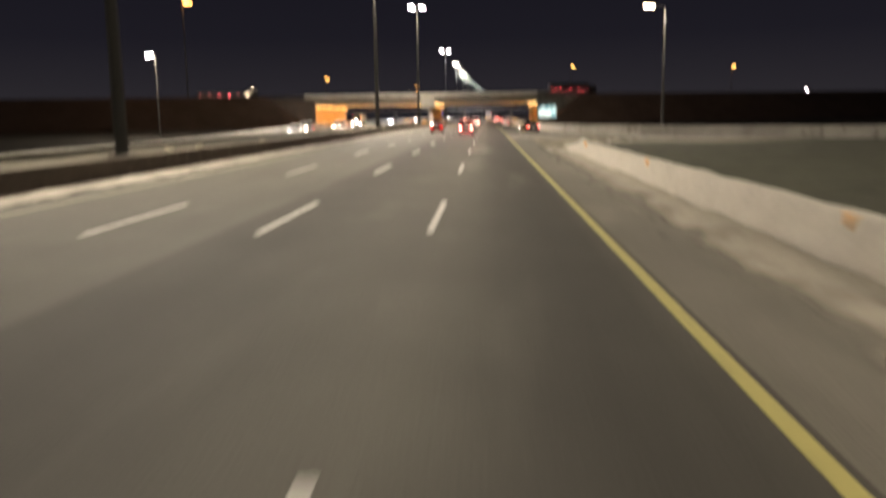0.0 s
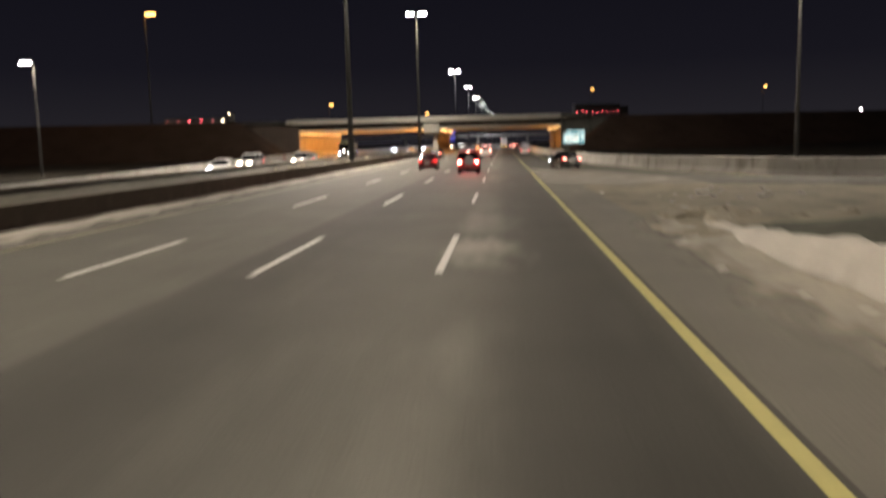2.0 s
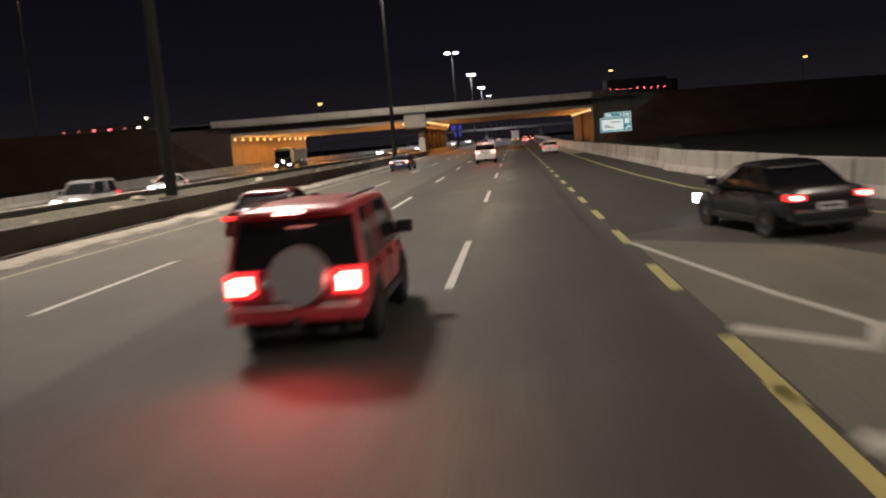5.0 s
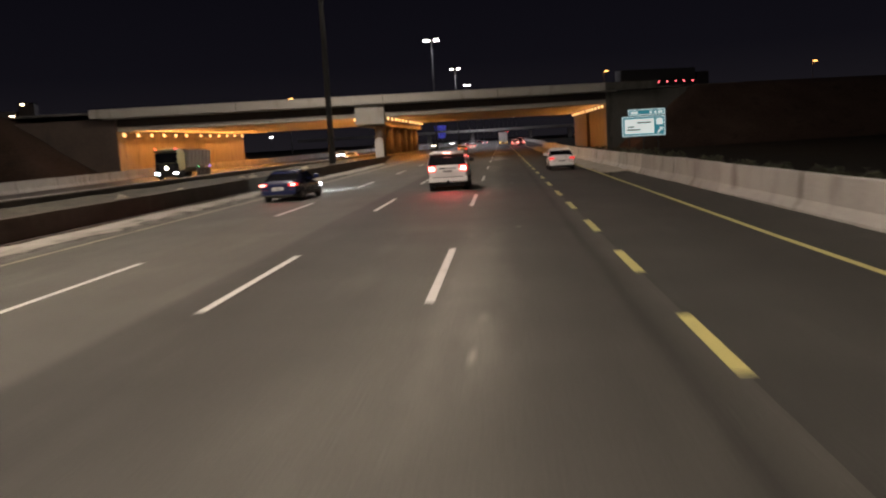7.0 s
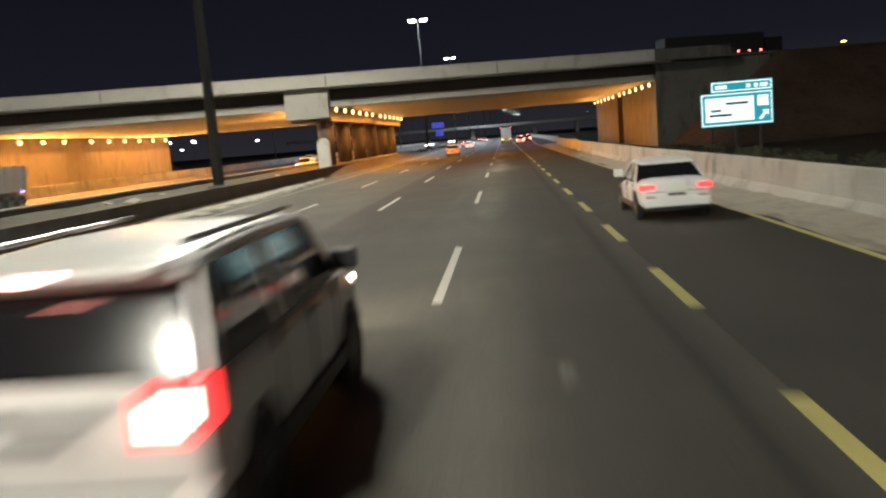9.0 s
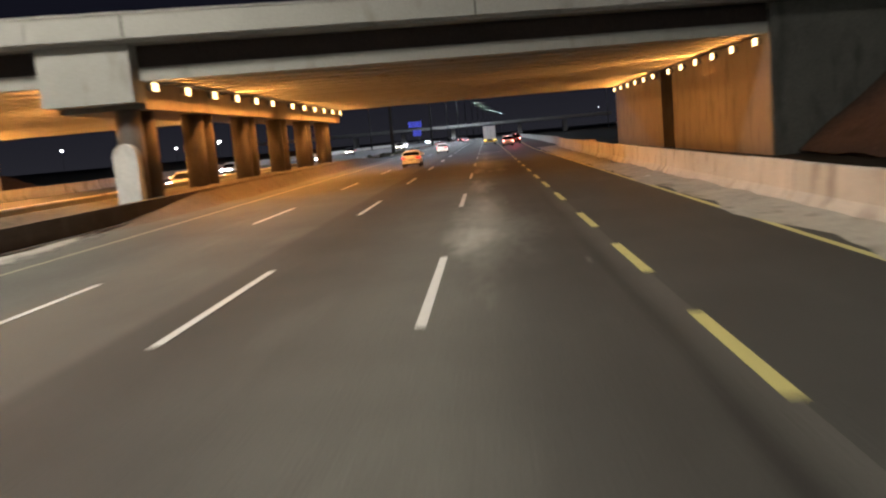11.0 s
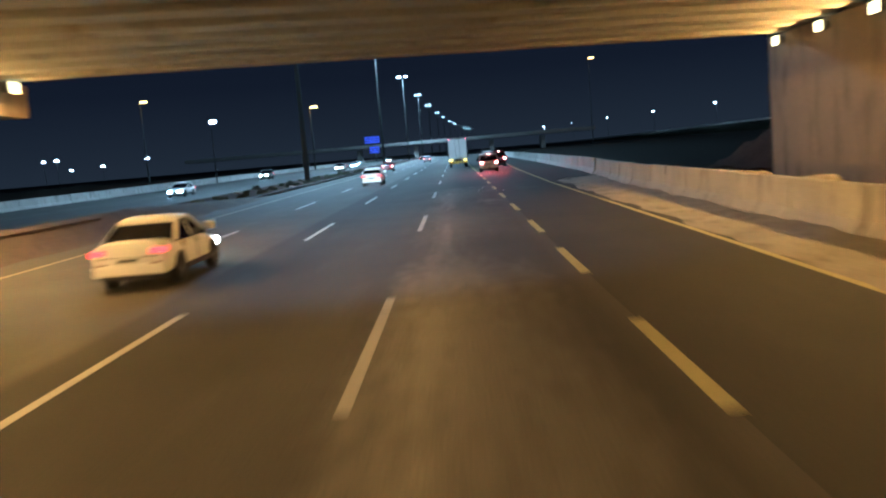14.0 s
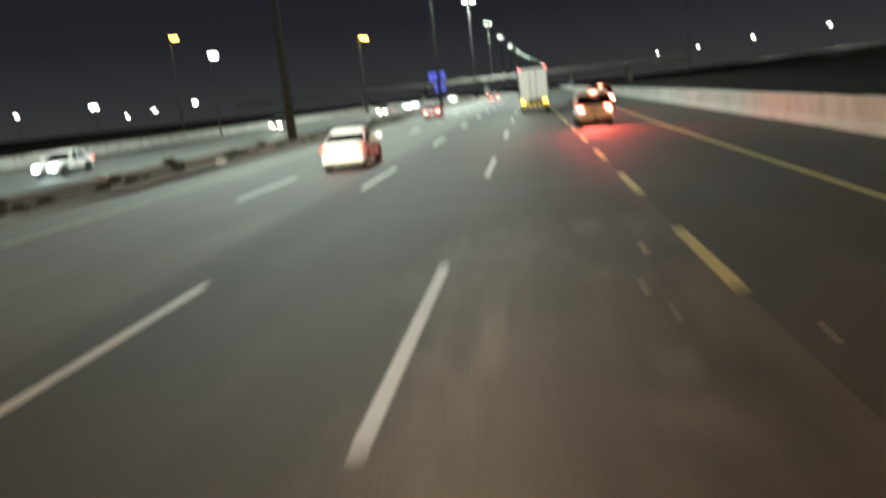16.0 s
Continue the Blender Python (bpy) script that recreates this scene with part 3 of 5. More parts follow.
# verge between road and ramp
verge_z = (lambda x, y: 0.02 + (0.45 if y < 43 else 0.45 * max(0.0, 1 - (y - 43) / 9)) * min(1.0, 0.4 + (x - 6.7) / 3) * (1 + 0.5 * noise.noise((x * 0.3, y * 0.3, 0)))
            + 0.08 * noise.noise((x * 1.1, y * 1.1, 3)) - max(0.0, (y - (74 - 0.62 * max(x - 10, 0))) * 0.2 + 0.6 if y > 66 - 0.75 * max(x - 20, 0) - 6 * (x < 9) else 0.0))


def grit_z(x, y):
    lip = -0.02 + 0.05 * min(1.0, (x - 5.25) / 0.5, (69.6 - y) / 1.0) + 0.012 * noise.noise((x * 2, y * 2, 8))
    return max(verge_z(x, y), lip) if x < 12 else verge_z(x, y)


bmv = sheet(lambda u, v: 6.7 + (300 - 6.7) * v ** 2.4, lambda u, v: -160 + 207 * u, 90, 40, verge_z)
M_GRIT = mat("pale_gritty_sand", (0.205, 0.18, 0.13), 0.95, var=0.35, scale=0.3, fine=9, bump=0.6, dirt=(0.115, 0.102, 0.072), dirt_at=0.5)
tagged(link("verge_sand", sheet(lambda u, v: 5.3 + 0.08 * noise.noise((u * 30, 1, 2)) + (75 - 6.2) * v ** 2.0, lambda u, v: 45.5 + 24.5 * u, 90, 60, grit_z), M_GRIT, True), "pale gritty sand between motorway and ramp", "ground", kind="structure")
verge = tagged(link("verge", bmv, M_FIELD, True), "scrubby dark verge between motorway and ramp", "ground", kind="structure")

# low sand-covered wall beside the shoulder


def low_wall(y0, y1, n, seed):
    rings = []
    for i in range(n + 1):
        y = y0 + (y1 - y0) * i / n
        h = 0.79 + 0.06 * noise.noise((y * 0.5, seed, 0))
        if y > 38:
            h *= max(0.25, 1 - (y - 38) / 11 + 0.25 * noise.noise((y * 1.6, 5, 1)))
        w = 0.12 * noise.noise((y * 0.4, 2, seed))
        rings.append([(6.25 + w, y, -0.02), (6.42 + w * 0.6, y, 0.22 * h), (6.55 + w * 0.3, y, 0.6 * h), (6.62, y, 0.93 * h), (6.70, y, h), (6.95, y, h * 0.98), (7.2, y, 0.3 * h), (7.2, y, -0.02)])
    return loft(rings)


wall = tagged(link("verge_wall", low_wall(-160, 48.5, 330, 4), M_BERM, True), "low pale concrete wall half buried in sand", "wall", kind="structure")

# ---- median ----
def median_top(x, y):
    return (0.66 if y < 284 else 0.16) + 0.10 * noise.noise((x * 0.7, y * 0.4, 1)) + 0.05 * noise.noise((x * 2, y * 2, 4)) - (0.22 if -18.2 < x < -15.2 else 0) * (0.6 + 0.6 * noise.noise((y * 0.15, 3, 9)))


bmm = sheet(lambda u, v: -13.9 - 5.7 * v, lambda u, v: -160 + 444 * u, 200, 9, median_top)
tagged(link("median_bed_far", sheet(lambda u, v: -13.9 - 5.7 * v + bend(284.01 + 1156 * u), lambda u, v: 284.01 + 1156 * u, 260, 9, lambda x, y: median_top(x - bend(y), y)), M_EARTH, True), "low median bed of dark scrubby soil", "ground", kind="structure")
tagged(link("median_bed", bmm, M_BED, True), "raised median bed of dark dusty soil", "ground", kind="structure")
M_MWALL = mat("earth_stained_wall", (0.080, 0.064, 0.050), 0.95, var=0.35, scale=0.7, fine=6, bump=0.5, dirt=(0.14, 0.12, 0.095), dirt_at=0.57)
mwall = tagged(link("median_wall", extrude([(-13.62, -0.02), (-13.66, 0.78), (-13.92, 0.78), (-13.92, -0.02)], -160, 284), M_MWALL), "low dark earth-stained concrete median wall", "wall", kind="structure")
for k in range(64):
    yk = -100 + k * 6.0
    part("wall_coping", box(-13.96, -13.6, yk + 0.015, yk + 5.985, 0.783, 0.84, bevel=0.01), M_MWALL, mwall)
    part("foot_kerb", box(-13.58, -13.38, yk + 0.01, yk + 5.99, -0.02, 0.12, bevel=0.03), M_MWALL, mwall)
fwall = tagged(link("median_wall_far", extrude([(-19.6, -0.02), (-19.6, 0.9), (-19.86, 0.9), (-19.9, -0.02)], -160, 284), M_CONC_D), "low dark grey wall on the far side of the median", "wall", kind="structure")
for k in range(64):
    yk = -100 + k * 6.0
    part("wall_coping", box(-19.92, -19.56, yk + 0.015, yk + 5.985, 0.903, 0.98, bevel=0.012), M_CONC, fwall)
for xk in (-13.77, -19.75):
    kerb = thing("median_kerb", "low dusty concrete kerb edging the median", "kerb", kind="structure")
    kerb_src = None
    for k in range(140):
        if kerb_src is None:
            kerb_src = part("kerb_stone", box(-0.15, 0.15, 0.01, 2.99, -0.02, 0.2, bevel=0.025), M_CONC_D, kerb)
            kerb_src.matrix_basis = Matrix.Translation((xk, 284.3, 0))
        else:
            share("kerb_stone", kerb_src, kerb, Matrix.Translation((xk + bend(284.3 + 3 * k), 284.3 + 3 * k, 0)))
M_BERMSOIL = mat("sandy_brown_soil", (0.095, 0.075, 0.056), 0.95, var=0.3, scale=0.8, fine=8, bump=0.6, dirt=(0.06, 0.048, 0.036), dirt_at=0.55)


def berm_z(x, y):
    f = min(1.0, max(0.0, (-12.6 - x) / 1.5))
    ends = min(1.0, max(0.0, (y - 222) / 12), max(0.0, (318 - y) / 30))
    return 0.006 - 0.05 * (1 - ends) + ends * (0.93 * f * f * (3 - 2 * f) + 0.10 * noise.noise((x * 0.9, y * 0.5, 6)) * f)


tagged(link("median_berm", sheet(lambda u, v: -12.6 + 0.5 * noise.noise((u * 22, 1, 4)) - 2.0 * v, lambda u, v: 220 + 98 * u, 150, 10, berm_z), M_BERMSOIL, True),
       "sandy brown soil heaped over the median edge under the overpass", "ground", kind="structure")
rnd = random.Random(11)


def rock(r, seed, material, name, parent=None):
    """An angular broken lump: the hull of random points, with chipped edges."""
    rr = random.Random(seed * 7 + 1)
    own = bmesh.new()
    for _ in range(16):
        d = Vector((rr.gauss(0, 1), rr.gauss(0, 1), rr.gauss(0, 1))).normalized() * r * rr.uniform(0.75, 1.1)
        own.verts.new((d.x * 1.3, d.y, d.z * 0.62))
    hull = bmesh.ops.convex_hull(own, input=own.verts[:])
    bmesh.ops.delete(own, geom=[e for e in hull["geom_interior"] if isinstance(e, bmesh.types.BMVert)], context="VERTS")
    bmesh.ops.bevel(own, geom=own.edges[:], offset=r * 0.05, segments=1, affect="EDGES")
    return link(name, own, material)


for k in range(34):
    x, y = rnd.uniform(-18.5, -14.3), rnd.uniform(20, 330)
    r = rnd.uniform(0.12, 0.38)
    ob = rock(r, k, M_SAND, "rock")
    ob.matrix_basis = Matrix.Translation((x, y, median_top(x, y) + r * 0.2))
    tagged(ob, "pale rough stone lying on the median bed", "rock", "stones on the median")

# ---- concrete barriers ----
JERSEY = [(-0.3, -0.02), (-0.3, 0.08), (-0.13, 0.33), (-0.09, 1.02), (-0.06, 1.05), (0.06, 1.05), (0.09, 1.02), (0.13, 0.33), (0.3, 0.08), (0.3, -0.02)]
src = part("barrier_block", extrude(JERSEY, 0.02, 3.98), M_CONC, None)
src_s = part("barrier_block", extrude(JERSEY, 0.02, 3.98), M_CONC_S, None)
src_p = part("barrier_block", extrude(JERSEY, 0.02, 3.98), M_KERB, None)
rnd = random.Random(5)


def barrier(name, label, poly, painted=False, limit=999):
    top = thing(name, label, "barrier", kind="structure")
    for k, (x, y, h) in enumerate(along(poly, 4.0)[:limit]):
        m = pose(x + rnd.uniform(-0.025, 0.025), y, rnd.uniform(-0.02, 0.015), 0, rnd.uniform(-0.8, 0.8), h + rnd.uniform(-0.5, 0.5))
        low = min(1.0, max(0.3, 0.3 + (y - 70) / 150)) if painted else 1.0
        m = m @ Matrix.Diagonal((1, 1, low, 1))
        # right-hand blocks before y 165 take the slightly darker concrete
        share("barrier_block", src_p if painted and y < 210 and rnd.random() < 0.1 else (src_s if painted else src_s if y < 165 and x < 30 else src), top, m)
    return top


barrier("barrier_right", "stained pale concrete barrier beside the shoulder", BARRIER)
barrier("barrier_left", "pale and pink painted concrete barrier beyond the opposite road", [(-29.5, -100), (-30, 30), (-32.3, 90), (-36, 140), (-41, 196), (-43.6, 222), (-44, 300), (-44.5, 450)] + [(-44.8 + bend(y), y) for y in range(520, 1200, 80)], True)
for ob in (src, src_s, src_p):
    bpy.data.objects.remove(ob)

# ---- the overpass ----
# kept far darker than the abutments, so that the columns read as backlit
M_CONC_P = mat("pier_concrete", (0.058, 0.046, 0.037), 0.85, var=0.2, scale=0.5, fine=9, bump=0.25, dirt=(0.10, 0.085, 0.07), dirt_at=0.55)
# darker brown for the left wing walls and the backs of the recesses
M_CONC_E = mat("dark_brown_concrete", (0.07, 0.052, 0.042), 0.95, var=0.3, scale=0.3, fine=6, bump=0.4, dirt=(0.05, 0.04, 0.033))
# darker grey for the right wing walls and the end parapet panels
M_WING = mat("dark_grey_concrete", (0.075, 0.074, 0.064), 0.9, var=0.3, scale=0.4, fine=8, bump=0.3, dirt=(0.045, 0.044, 0.038), dirt_at=0.5)
# web tone: dirt together with the deck overhang's shadow, both in the colour
M_WEB_SHADE = mat("stained_shaded_concrete", (0.030, 0.021, 0.017), 0.95, var=0.35, scale=0.6, fine=7, bump=0.3, dirt=(0.055, 0.042, 0.035), dirt_at=0.6)
M_GUARD = mat("dusty_white_paint", (0.42, 0.41, 0.38), 0.7, var=0.15, scale=0.8, fine=8, bump=0.1, dirt=(0.28, 0.26, 0.22), dirt_at=0.55)
SKEW = 0.267


def bp(x, v, z):
    return (x, 229 + SKEW * (x + 13.8) + v, z + 0.007 * (x + 13.8) * (z > 1))


def slab(x0, x1, v0, v1, z0, z1, bm=None):
    return hexa([bp(x0, v0, z0), bp(x1, v0, z0), bp(x1, v1, z0), bp(x0, v1, z0), bp(x0, v0, z1), bp(x1, v0, z1), bp(x1, v1, z1), bp(x0, v1, z1)], bm)


bridge = thing("overpass", "pale concrete road overpass on column piers", "bridge")
DEEP = 51.0
part("deck_slab", slab(-47.2, 17.2, -0.92, DEEP + 0.92, 7.50, 7.68), M_CONC_L, bridge)
for x0, x1 in ((-48.5, -45.9), (-45.87, -31.7), (-31.67, -17.5), (-17.47, -13.8), (-13.77, 1.0), (1.03, 15.6), (15.63, 23)):
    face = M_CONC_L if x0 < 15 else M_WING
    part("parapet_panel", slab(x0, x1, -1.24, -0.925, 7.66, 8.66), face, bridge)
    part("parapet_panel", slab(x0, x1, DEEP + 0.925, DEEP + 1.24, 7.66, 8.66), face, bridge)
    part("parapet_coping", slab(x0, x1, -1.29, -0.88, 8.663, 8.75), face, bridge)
for x in (-31.68, -13.785, 1.015):
    part("joint_cover", slab(x - 0.05, x + 0.05, -1.26, -1.243, 7.7, 8.6), M_CONC_D, bridge)
for v in np.arange(0.1, DEEP - 0.6, 2.2):
    for x0, x1 in ((-46.0, -17.42), (-13.9, 15.72)):
        prof = [(0, 5.97), (0.95, 5.97), (0.95, 6.55), (0.83, 6.62), (0.83, 6.8), (0.6, 6.9), (0.6, 7.497), (0.36, 7.497), (0.36, 6.9), (0.12, 6.8), (0.12, 6.62), (0, 6.55)]
        if v < 1:
            # the outer girder: a pale lower flange under a stained web, overhang shadow painted in
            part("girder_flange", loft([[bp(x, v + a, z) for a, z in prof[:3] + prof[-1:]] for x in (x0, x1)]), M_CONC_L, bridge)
            part("girder_web", slab(x0, x1, v + 0.06, v + 0.86, 6.553, 7.497), M_WEB_SHADE, bridge)
            continue
        g = loft([[bp(x, v + a, z) for a, z in prof] for x in (x0, x1)])
        part("girder", g, M_CONC_L, bridge)
# the crossing road's asphalt, over the deck and on along both banks
M_CROSS = asphalt("asphalt_crossing", [(-400, 1.0), (0, 1.05), (400, 1.0)], (0.075, 0.072, 0.066))
part("deck_asphalt", slab(-47.0, 17.0, 1.2, DEEP - 1.2, 7.725, 8.12), M_CROSS, bridge)
for xa, xb, nm in ((17.03, 300, "crossing_road_east"), (-330, -47.03, "crossing_road_west")):
    ya, yb = 229 + SKEW * (xa + 13.8), 229 + SKEW * (xb + 13.8)
    tagged(link(nm, hexa([(xa, ya + 1.2, 8.05), (xb, yb + 1.2, 8.05), (xb, yb + DEEP - 1.2, 8.05), (xa, ya + DEEP - 1.2, 8.05), (xa, ya + 1.2, 8.31), (xb, yb + 1.2, 8.31), (xb, yb + DEEP - 1.2, 8.31), (xa, ya + DEEP - 1.2, 8.31)]), M_CROSS),
           "grey asphalt road running along the top of the embankment", "road", kind="structure")
# pier
for v0, v1 in ((0.6, 24.6), (24.66, DEEP - 0.2)):
    part("pier_cap", slab(-17.4, -13.92, v0, v1, 4.8, 5.96), M_CONC_W, bridge)
part("cap_end_block", slab(-17.45, -13.85, -0.75, 0.57, 5.05, 7.48), M_CONC_L, bridge)
part("pier_diaphragm", slab(-16.6, -14.7, 0.6, DEEP - 0.4, 5.963, 7.495), M_CONC_W, bridge)
shaft = None
for k in range(6):
    for off in (-0.8, 0.8):
        c = bp(-14.75, (1.5 if k == 0 else 0.9 + 8.85 * k) + off, 0)
        if shaft is None:
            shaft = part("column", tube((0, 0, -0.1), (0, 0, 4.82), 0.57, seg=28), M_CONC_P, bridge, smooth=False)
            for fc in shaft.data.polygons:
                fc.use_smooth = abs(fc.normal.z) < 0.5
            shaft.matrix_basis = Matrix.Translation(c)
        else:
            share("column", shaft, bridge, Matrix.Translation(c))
c = bp(-14.75, 0.35, 0)
part("column_guard", extrude([(-0.54, 0), (-0.54, 2.5), (-0.45, 2.78), (-0.24, 2.96), (0.0, 3.02), (0.24, 2.96), (0.45, 2.78), (0.54, 2.5), (0.54, 0)], -0.25, 0.25), M_GUARD, bridge,
     "white painted rounded guard slab").matrix_basis = Matrix.Translation((c[0], c[1] - 0.3, 0.3))
# abutments, with a recess half way
for s, xw, name in ((1, 15.72, "abutment_right"), (-1, -46.0, "abutment_left")):
    for v0, v1 in ((0.0, 7.4), (7.43, 15.0), (15.03, 22.6), (26.8, 34.4), (34.43, 42.4), (42.43, DEEP)) + (((22.63, 26.77),) if s < 0 else ()):
        x0, x1 = sorted((xw, xw + s * 1.3))
        part("abutment_panel", slab(x0, x1, v0, v1, -0.1, 5.96), M_CONC_W, bridge)
    x0, x1 = sorted((xw + s * 1.31, xw + s * 1.6))
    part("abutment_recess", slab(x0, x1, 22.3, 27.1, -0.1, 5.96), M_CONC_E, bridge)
    x0, x1 = sorted((xw + s * 0.02, xw + s * 1.5))
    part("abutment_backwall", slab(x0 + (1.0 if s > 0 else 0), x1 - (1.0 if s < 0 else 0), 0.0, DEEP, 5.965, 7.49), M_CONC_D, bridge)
    x0, x1 = sorted((xw + s * 0.03, xw + s * 11.5))
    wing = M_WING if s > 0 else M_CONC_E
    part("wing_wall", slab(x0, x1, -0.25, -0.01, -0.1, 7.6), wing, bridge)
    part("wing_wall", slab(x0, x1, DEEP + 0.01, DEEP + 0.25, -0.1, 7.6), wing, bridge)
# wall lamps: two groups of six along each wall
lampbody = lens = None
for xw, side, zl, grp, much, tilt in ((15.72, -1, 5.85, "lamps along the right abutment", 0.5, 70), (-13.92, 1, 5.74, "lamps along the pier cap", 0.66, 38), (-46.0, 1, 5.35, "lamps along the left abutment", 1.9, 62), (-17.4, -1, 5.74, "lamps along the shaded side of the pier cap", 1.5, 44)):
    vs = [1.0 + 4.2 * k for k in range(6)] + [28.0 + 4.25 * k for k in range(6)]
    for k, v in enumerate(vs):
        x, y, z = bp(xw, v, 0)[0], bp(xw, v, 0)[1], zl
        top = thing("wall_lamp", "small sodium floodlight glowing orange on the concrete", "lamp", grp, Matrix.Translation((x, y, z)) @ (Matrix.Rotation(math.pi, 4, "Z") if side < 0 else Matrix()))
        if lampbody is None:
            hb = box(0.0, 0.12, -0.05, 0.05, -0.05, 0.05)
            box(0.12, 0.34, -0.22, 0.22, -0.16, 0.16, hb, 0.02)
            lampbody = part("housing", hb, M_CONC_W, top)
            lens = part("lens", box(0.342, 0.44, -0.25, 0.25, -0.19, 0.19, bevel=0.045), G_WALL, top)
        else:
            share("housing", lampbody, top, Matrix())
            share("lens", lens, top, Matrix())
    for va, vb in ((vs[0], vs[5]), (vs[6], vs[11])):
        # the light of six lamps side by side
        q = bp(xw + side * 0.55, (va + vb) / 2, 0)
        strip = bpy.data.lights.new("wall_lamp_light", "AREA")
        strip.shape, strip.size, strip.size_y, strip.energy, strip.color = "RECTANGLE", 0.3, vb - va + 1, WALL_LAMP * 6 * much, SODIUM
        # the nearer six lamps of a row are set dimmer
        if xw > -40:
            strip.energy *= (0.42 if side < 0 else 0.75) if va < 20 else (0.9 if side < 0 else 1.0)
        new("wall_lamp_light", strip).matrix_basis = pose(q[0], q[1], zl, 0, -tilt * side, 0)
        lamp("SPOT", "wall_lamp_light", (q[0] + side * 0.3, q[1], zl - 0.35), WALL_LAMP * (13 if xw < -17 else 4.0 if va < 20 else 1.0), SODIUM, 0.5, (q[0] + side * 8, q[1], zl + 2.2), 112, 0.8)

# approach banks
def bank(sgn, x_wall, name, label):
    def h(x, y):
        v = y - 229 - SKEW * (x + 13.8)
        d = (x - x_wall) * sgn
        f = min((d - 1.2) * 0.72, (v + 14.5 + 1.2 * noise.noise((x * 0.08, 2, 0))) * 0.6, (DEEP + 14.5 - v) * 0.6, 8.25)
        return max(-0.06, f + 0.25 * noise.noise((x * 0.35, y * 0.35, 1)) * (0.0 < f < 8.0))
    bm = sheet(lambda u, w: x_wall + sgn * (1.3 + 300 * u ** 2.2), lambda u, w: 229 + SKEW * (x_wall + sgn * (1.3 + 300 * u ** 2.2) + 13.8) - 18 + (DEEP + 36) * w, 70, 60, h)
    return tagged(link(name, bm, M_EARTH, True), label, "embankment", kind="structure")


bank(1, 15.72, "embankment_right", "brown earth embankment carrying the crossing road")
bank(-1, -46.0, "embankment_left", "brown earth embankment carrying the crossing road")

# ---- street lamps ----
def mast(x, y, height, label, group, arms=2, head=G_COOL, span=1.5, base=0.34, ground_z=0.66, power=0, colour=COOL, yaw=0, sz=1.0):
    top = thing("street_lamp", label, "street lamp", group, pose(x, y, ground_z, 0, 0, yaw))
    H = height - ground_z
    part("pole", tube((0, 0, 0), (0, 0, H), base, base * 0.42, seg=14), M_STEEL, top)
    part("foot", box(-base * 1.5, base * 1.5, -base * 1.5, base * 1.5, -0.25, 0.06, bevel=0.02), M_CONC_D, top)
    for s in ((-1, 1) if arms == 2 else (1,)):
        part("arm", tube((0, 0, H - 0.15), (s * span, 0, H + 0.12), 0.07, 0.05, seg=8), M_STEEL, top)
        hd = part("head", box(min(s * (span - 0.3), s * (span + 0.9 * sz)), max(s * (span - 0.3), s * (span + 0.9 * sz)), -0.28 * sz, 0.28 * sz, H + 0.05, H + 0.33, bevel=0.05), M_STEEL, top)
        a, b = sorted((s * (span - 0.2), s * (span + 0.85 * sz)))
        part("lens", box(a, b, -0.25 * sz, 0.25 * sz, H - 0.22 * sz, H + 0.045, bevel=0.05), head, hd)
    if power:
        for s in (-1, 1) if arms == 2 else (0,):
            lamp("SPOT", "street_lamp_light", (x + 1.6 * s, y, height - 0.45), power, colour, 1.6, (x + MAST_AIM * s, y + 0.02, 0), 174, 0.45)
    return top


# the mast at -66 is unseen, added for its light at the row's spacing
MEDIAN_Y = (-66, 29, 123, 205, 349, 447, 548, 646, 742, 844, 938, 1038, 1132, 1229, 1330, 1430)
for y in MEDIAN_Y:
    mast((-16.3 if 60 < y < 400 else -16.8 if y < 60 else -15.2 + bend(y)), y, 29.4, "tall galvanised twin-arm street lamp on the median", "median lamps", ground_z=0.66 if y < 284 else 0.2, power=MAST * {-66: 0.2, 29: 0.5, 205: 0.5, 349: 0.5}.get(y, 1) if y < 700 else 0, span=0.8, sz=1.5 if y < 400 else 1.1 if y < 600 else 0.75, head=G_COOL if y < 600 else G_COOL_FAR, colour=COOL if y < 284 else COOL_BLUE)
# unseen lamp, added behind the start to brighten the right of the road
mast(21.5, -20.0, 13.6, "galvanised single-arm street lamp behind the ramp barrier", "roadside lamps", arms=1, head=G_WARM, power=SIDE * 1.5, span=1.6, base=0.16, ground_z=0, yaw=200)
mast(20.2, 82.0, 13.6, "galvanised single-arm street lamp behind the ramp barrier", "roadside lamps", arms=1, head=G_WARM, power=SIDE, span=1.6, base=0.16, ground_z=0, yaw=200)
mast(-47.2, 111.4, 11.8, "galvanised single-arm street lamp beyond the opposite road", "roadside lamps", arms=1, power=SIDE, span=0.5, base=0.14, ground_z=0, yaw=180)
for x, y, z in ((-83.8, 227, 35), (172, 598, 34.3), (63, 625, 37.6), (-43.5, 520, 20), (-103, 535, 27.4)):
    mast(x, y, z, "distant sodium street lamp glowing orange", "distant orange lamps", arms=1, head=G_SOD, span=0.5, base=0.3, ground_z=0, sz=2.3, power=4000, colour=SODIUM)
for x, y, z in ((142.5, 601, 13.7), (146, 716, 16.1), (136, 817, 17.1), (130, 953, 18.3), (125, 1120, 20), (-43.5, 407, 11.6), (118, 1330, 22)):
    mast(x, y, z, "distant white street lamp beside the raised ramp", "distant white lamps", arms=1, head=G_COOL, span=0.8, base=0.14, ground_z=0, sz=1.6, yaw=90, power=2200 if 500 < y < 1000 else 0, colour=COOL_BLUE)
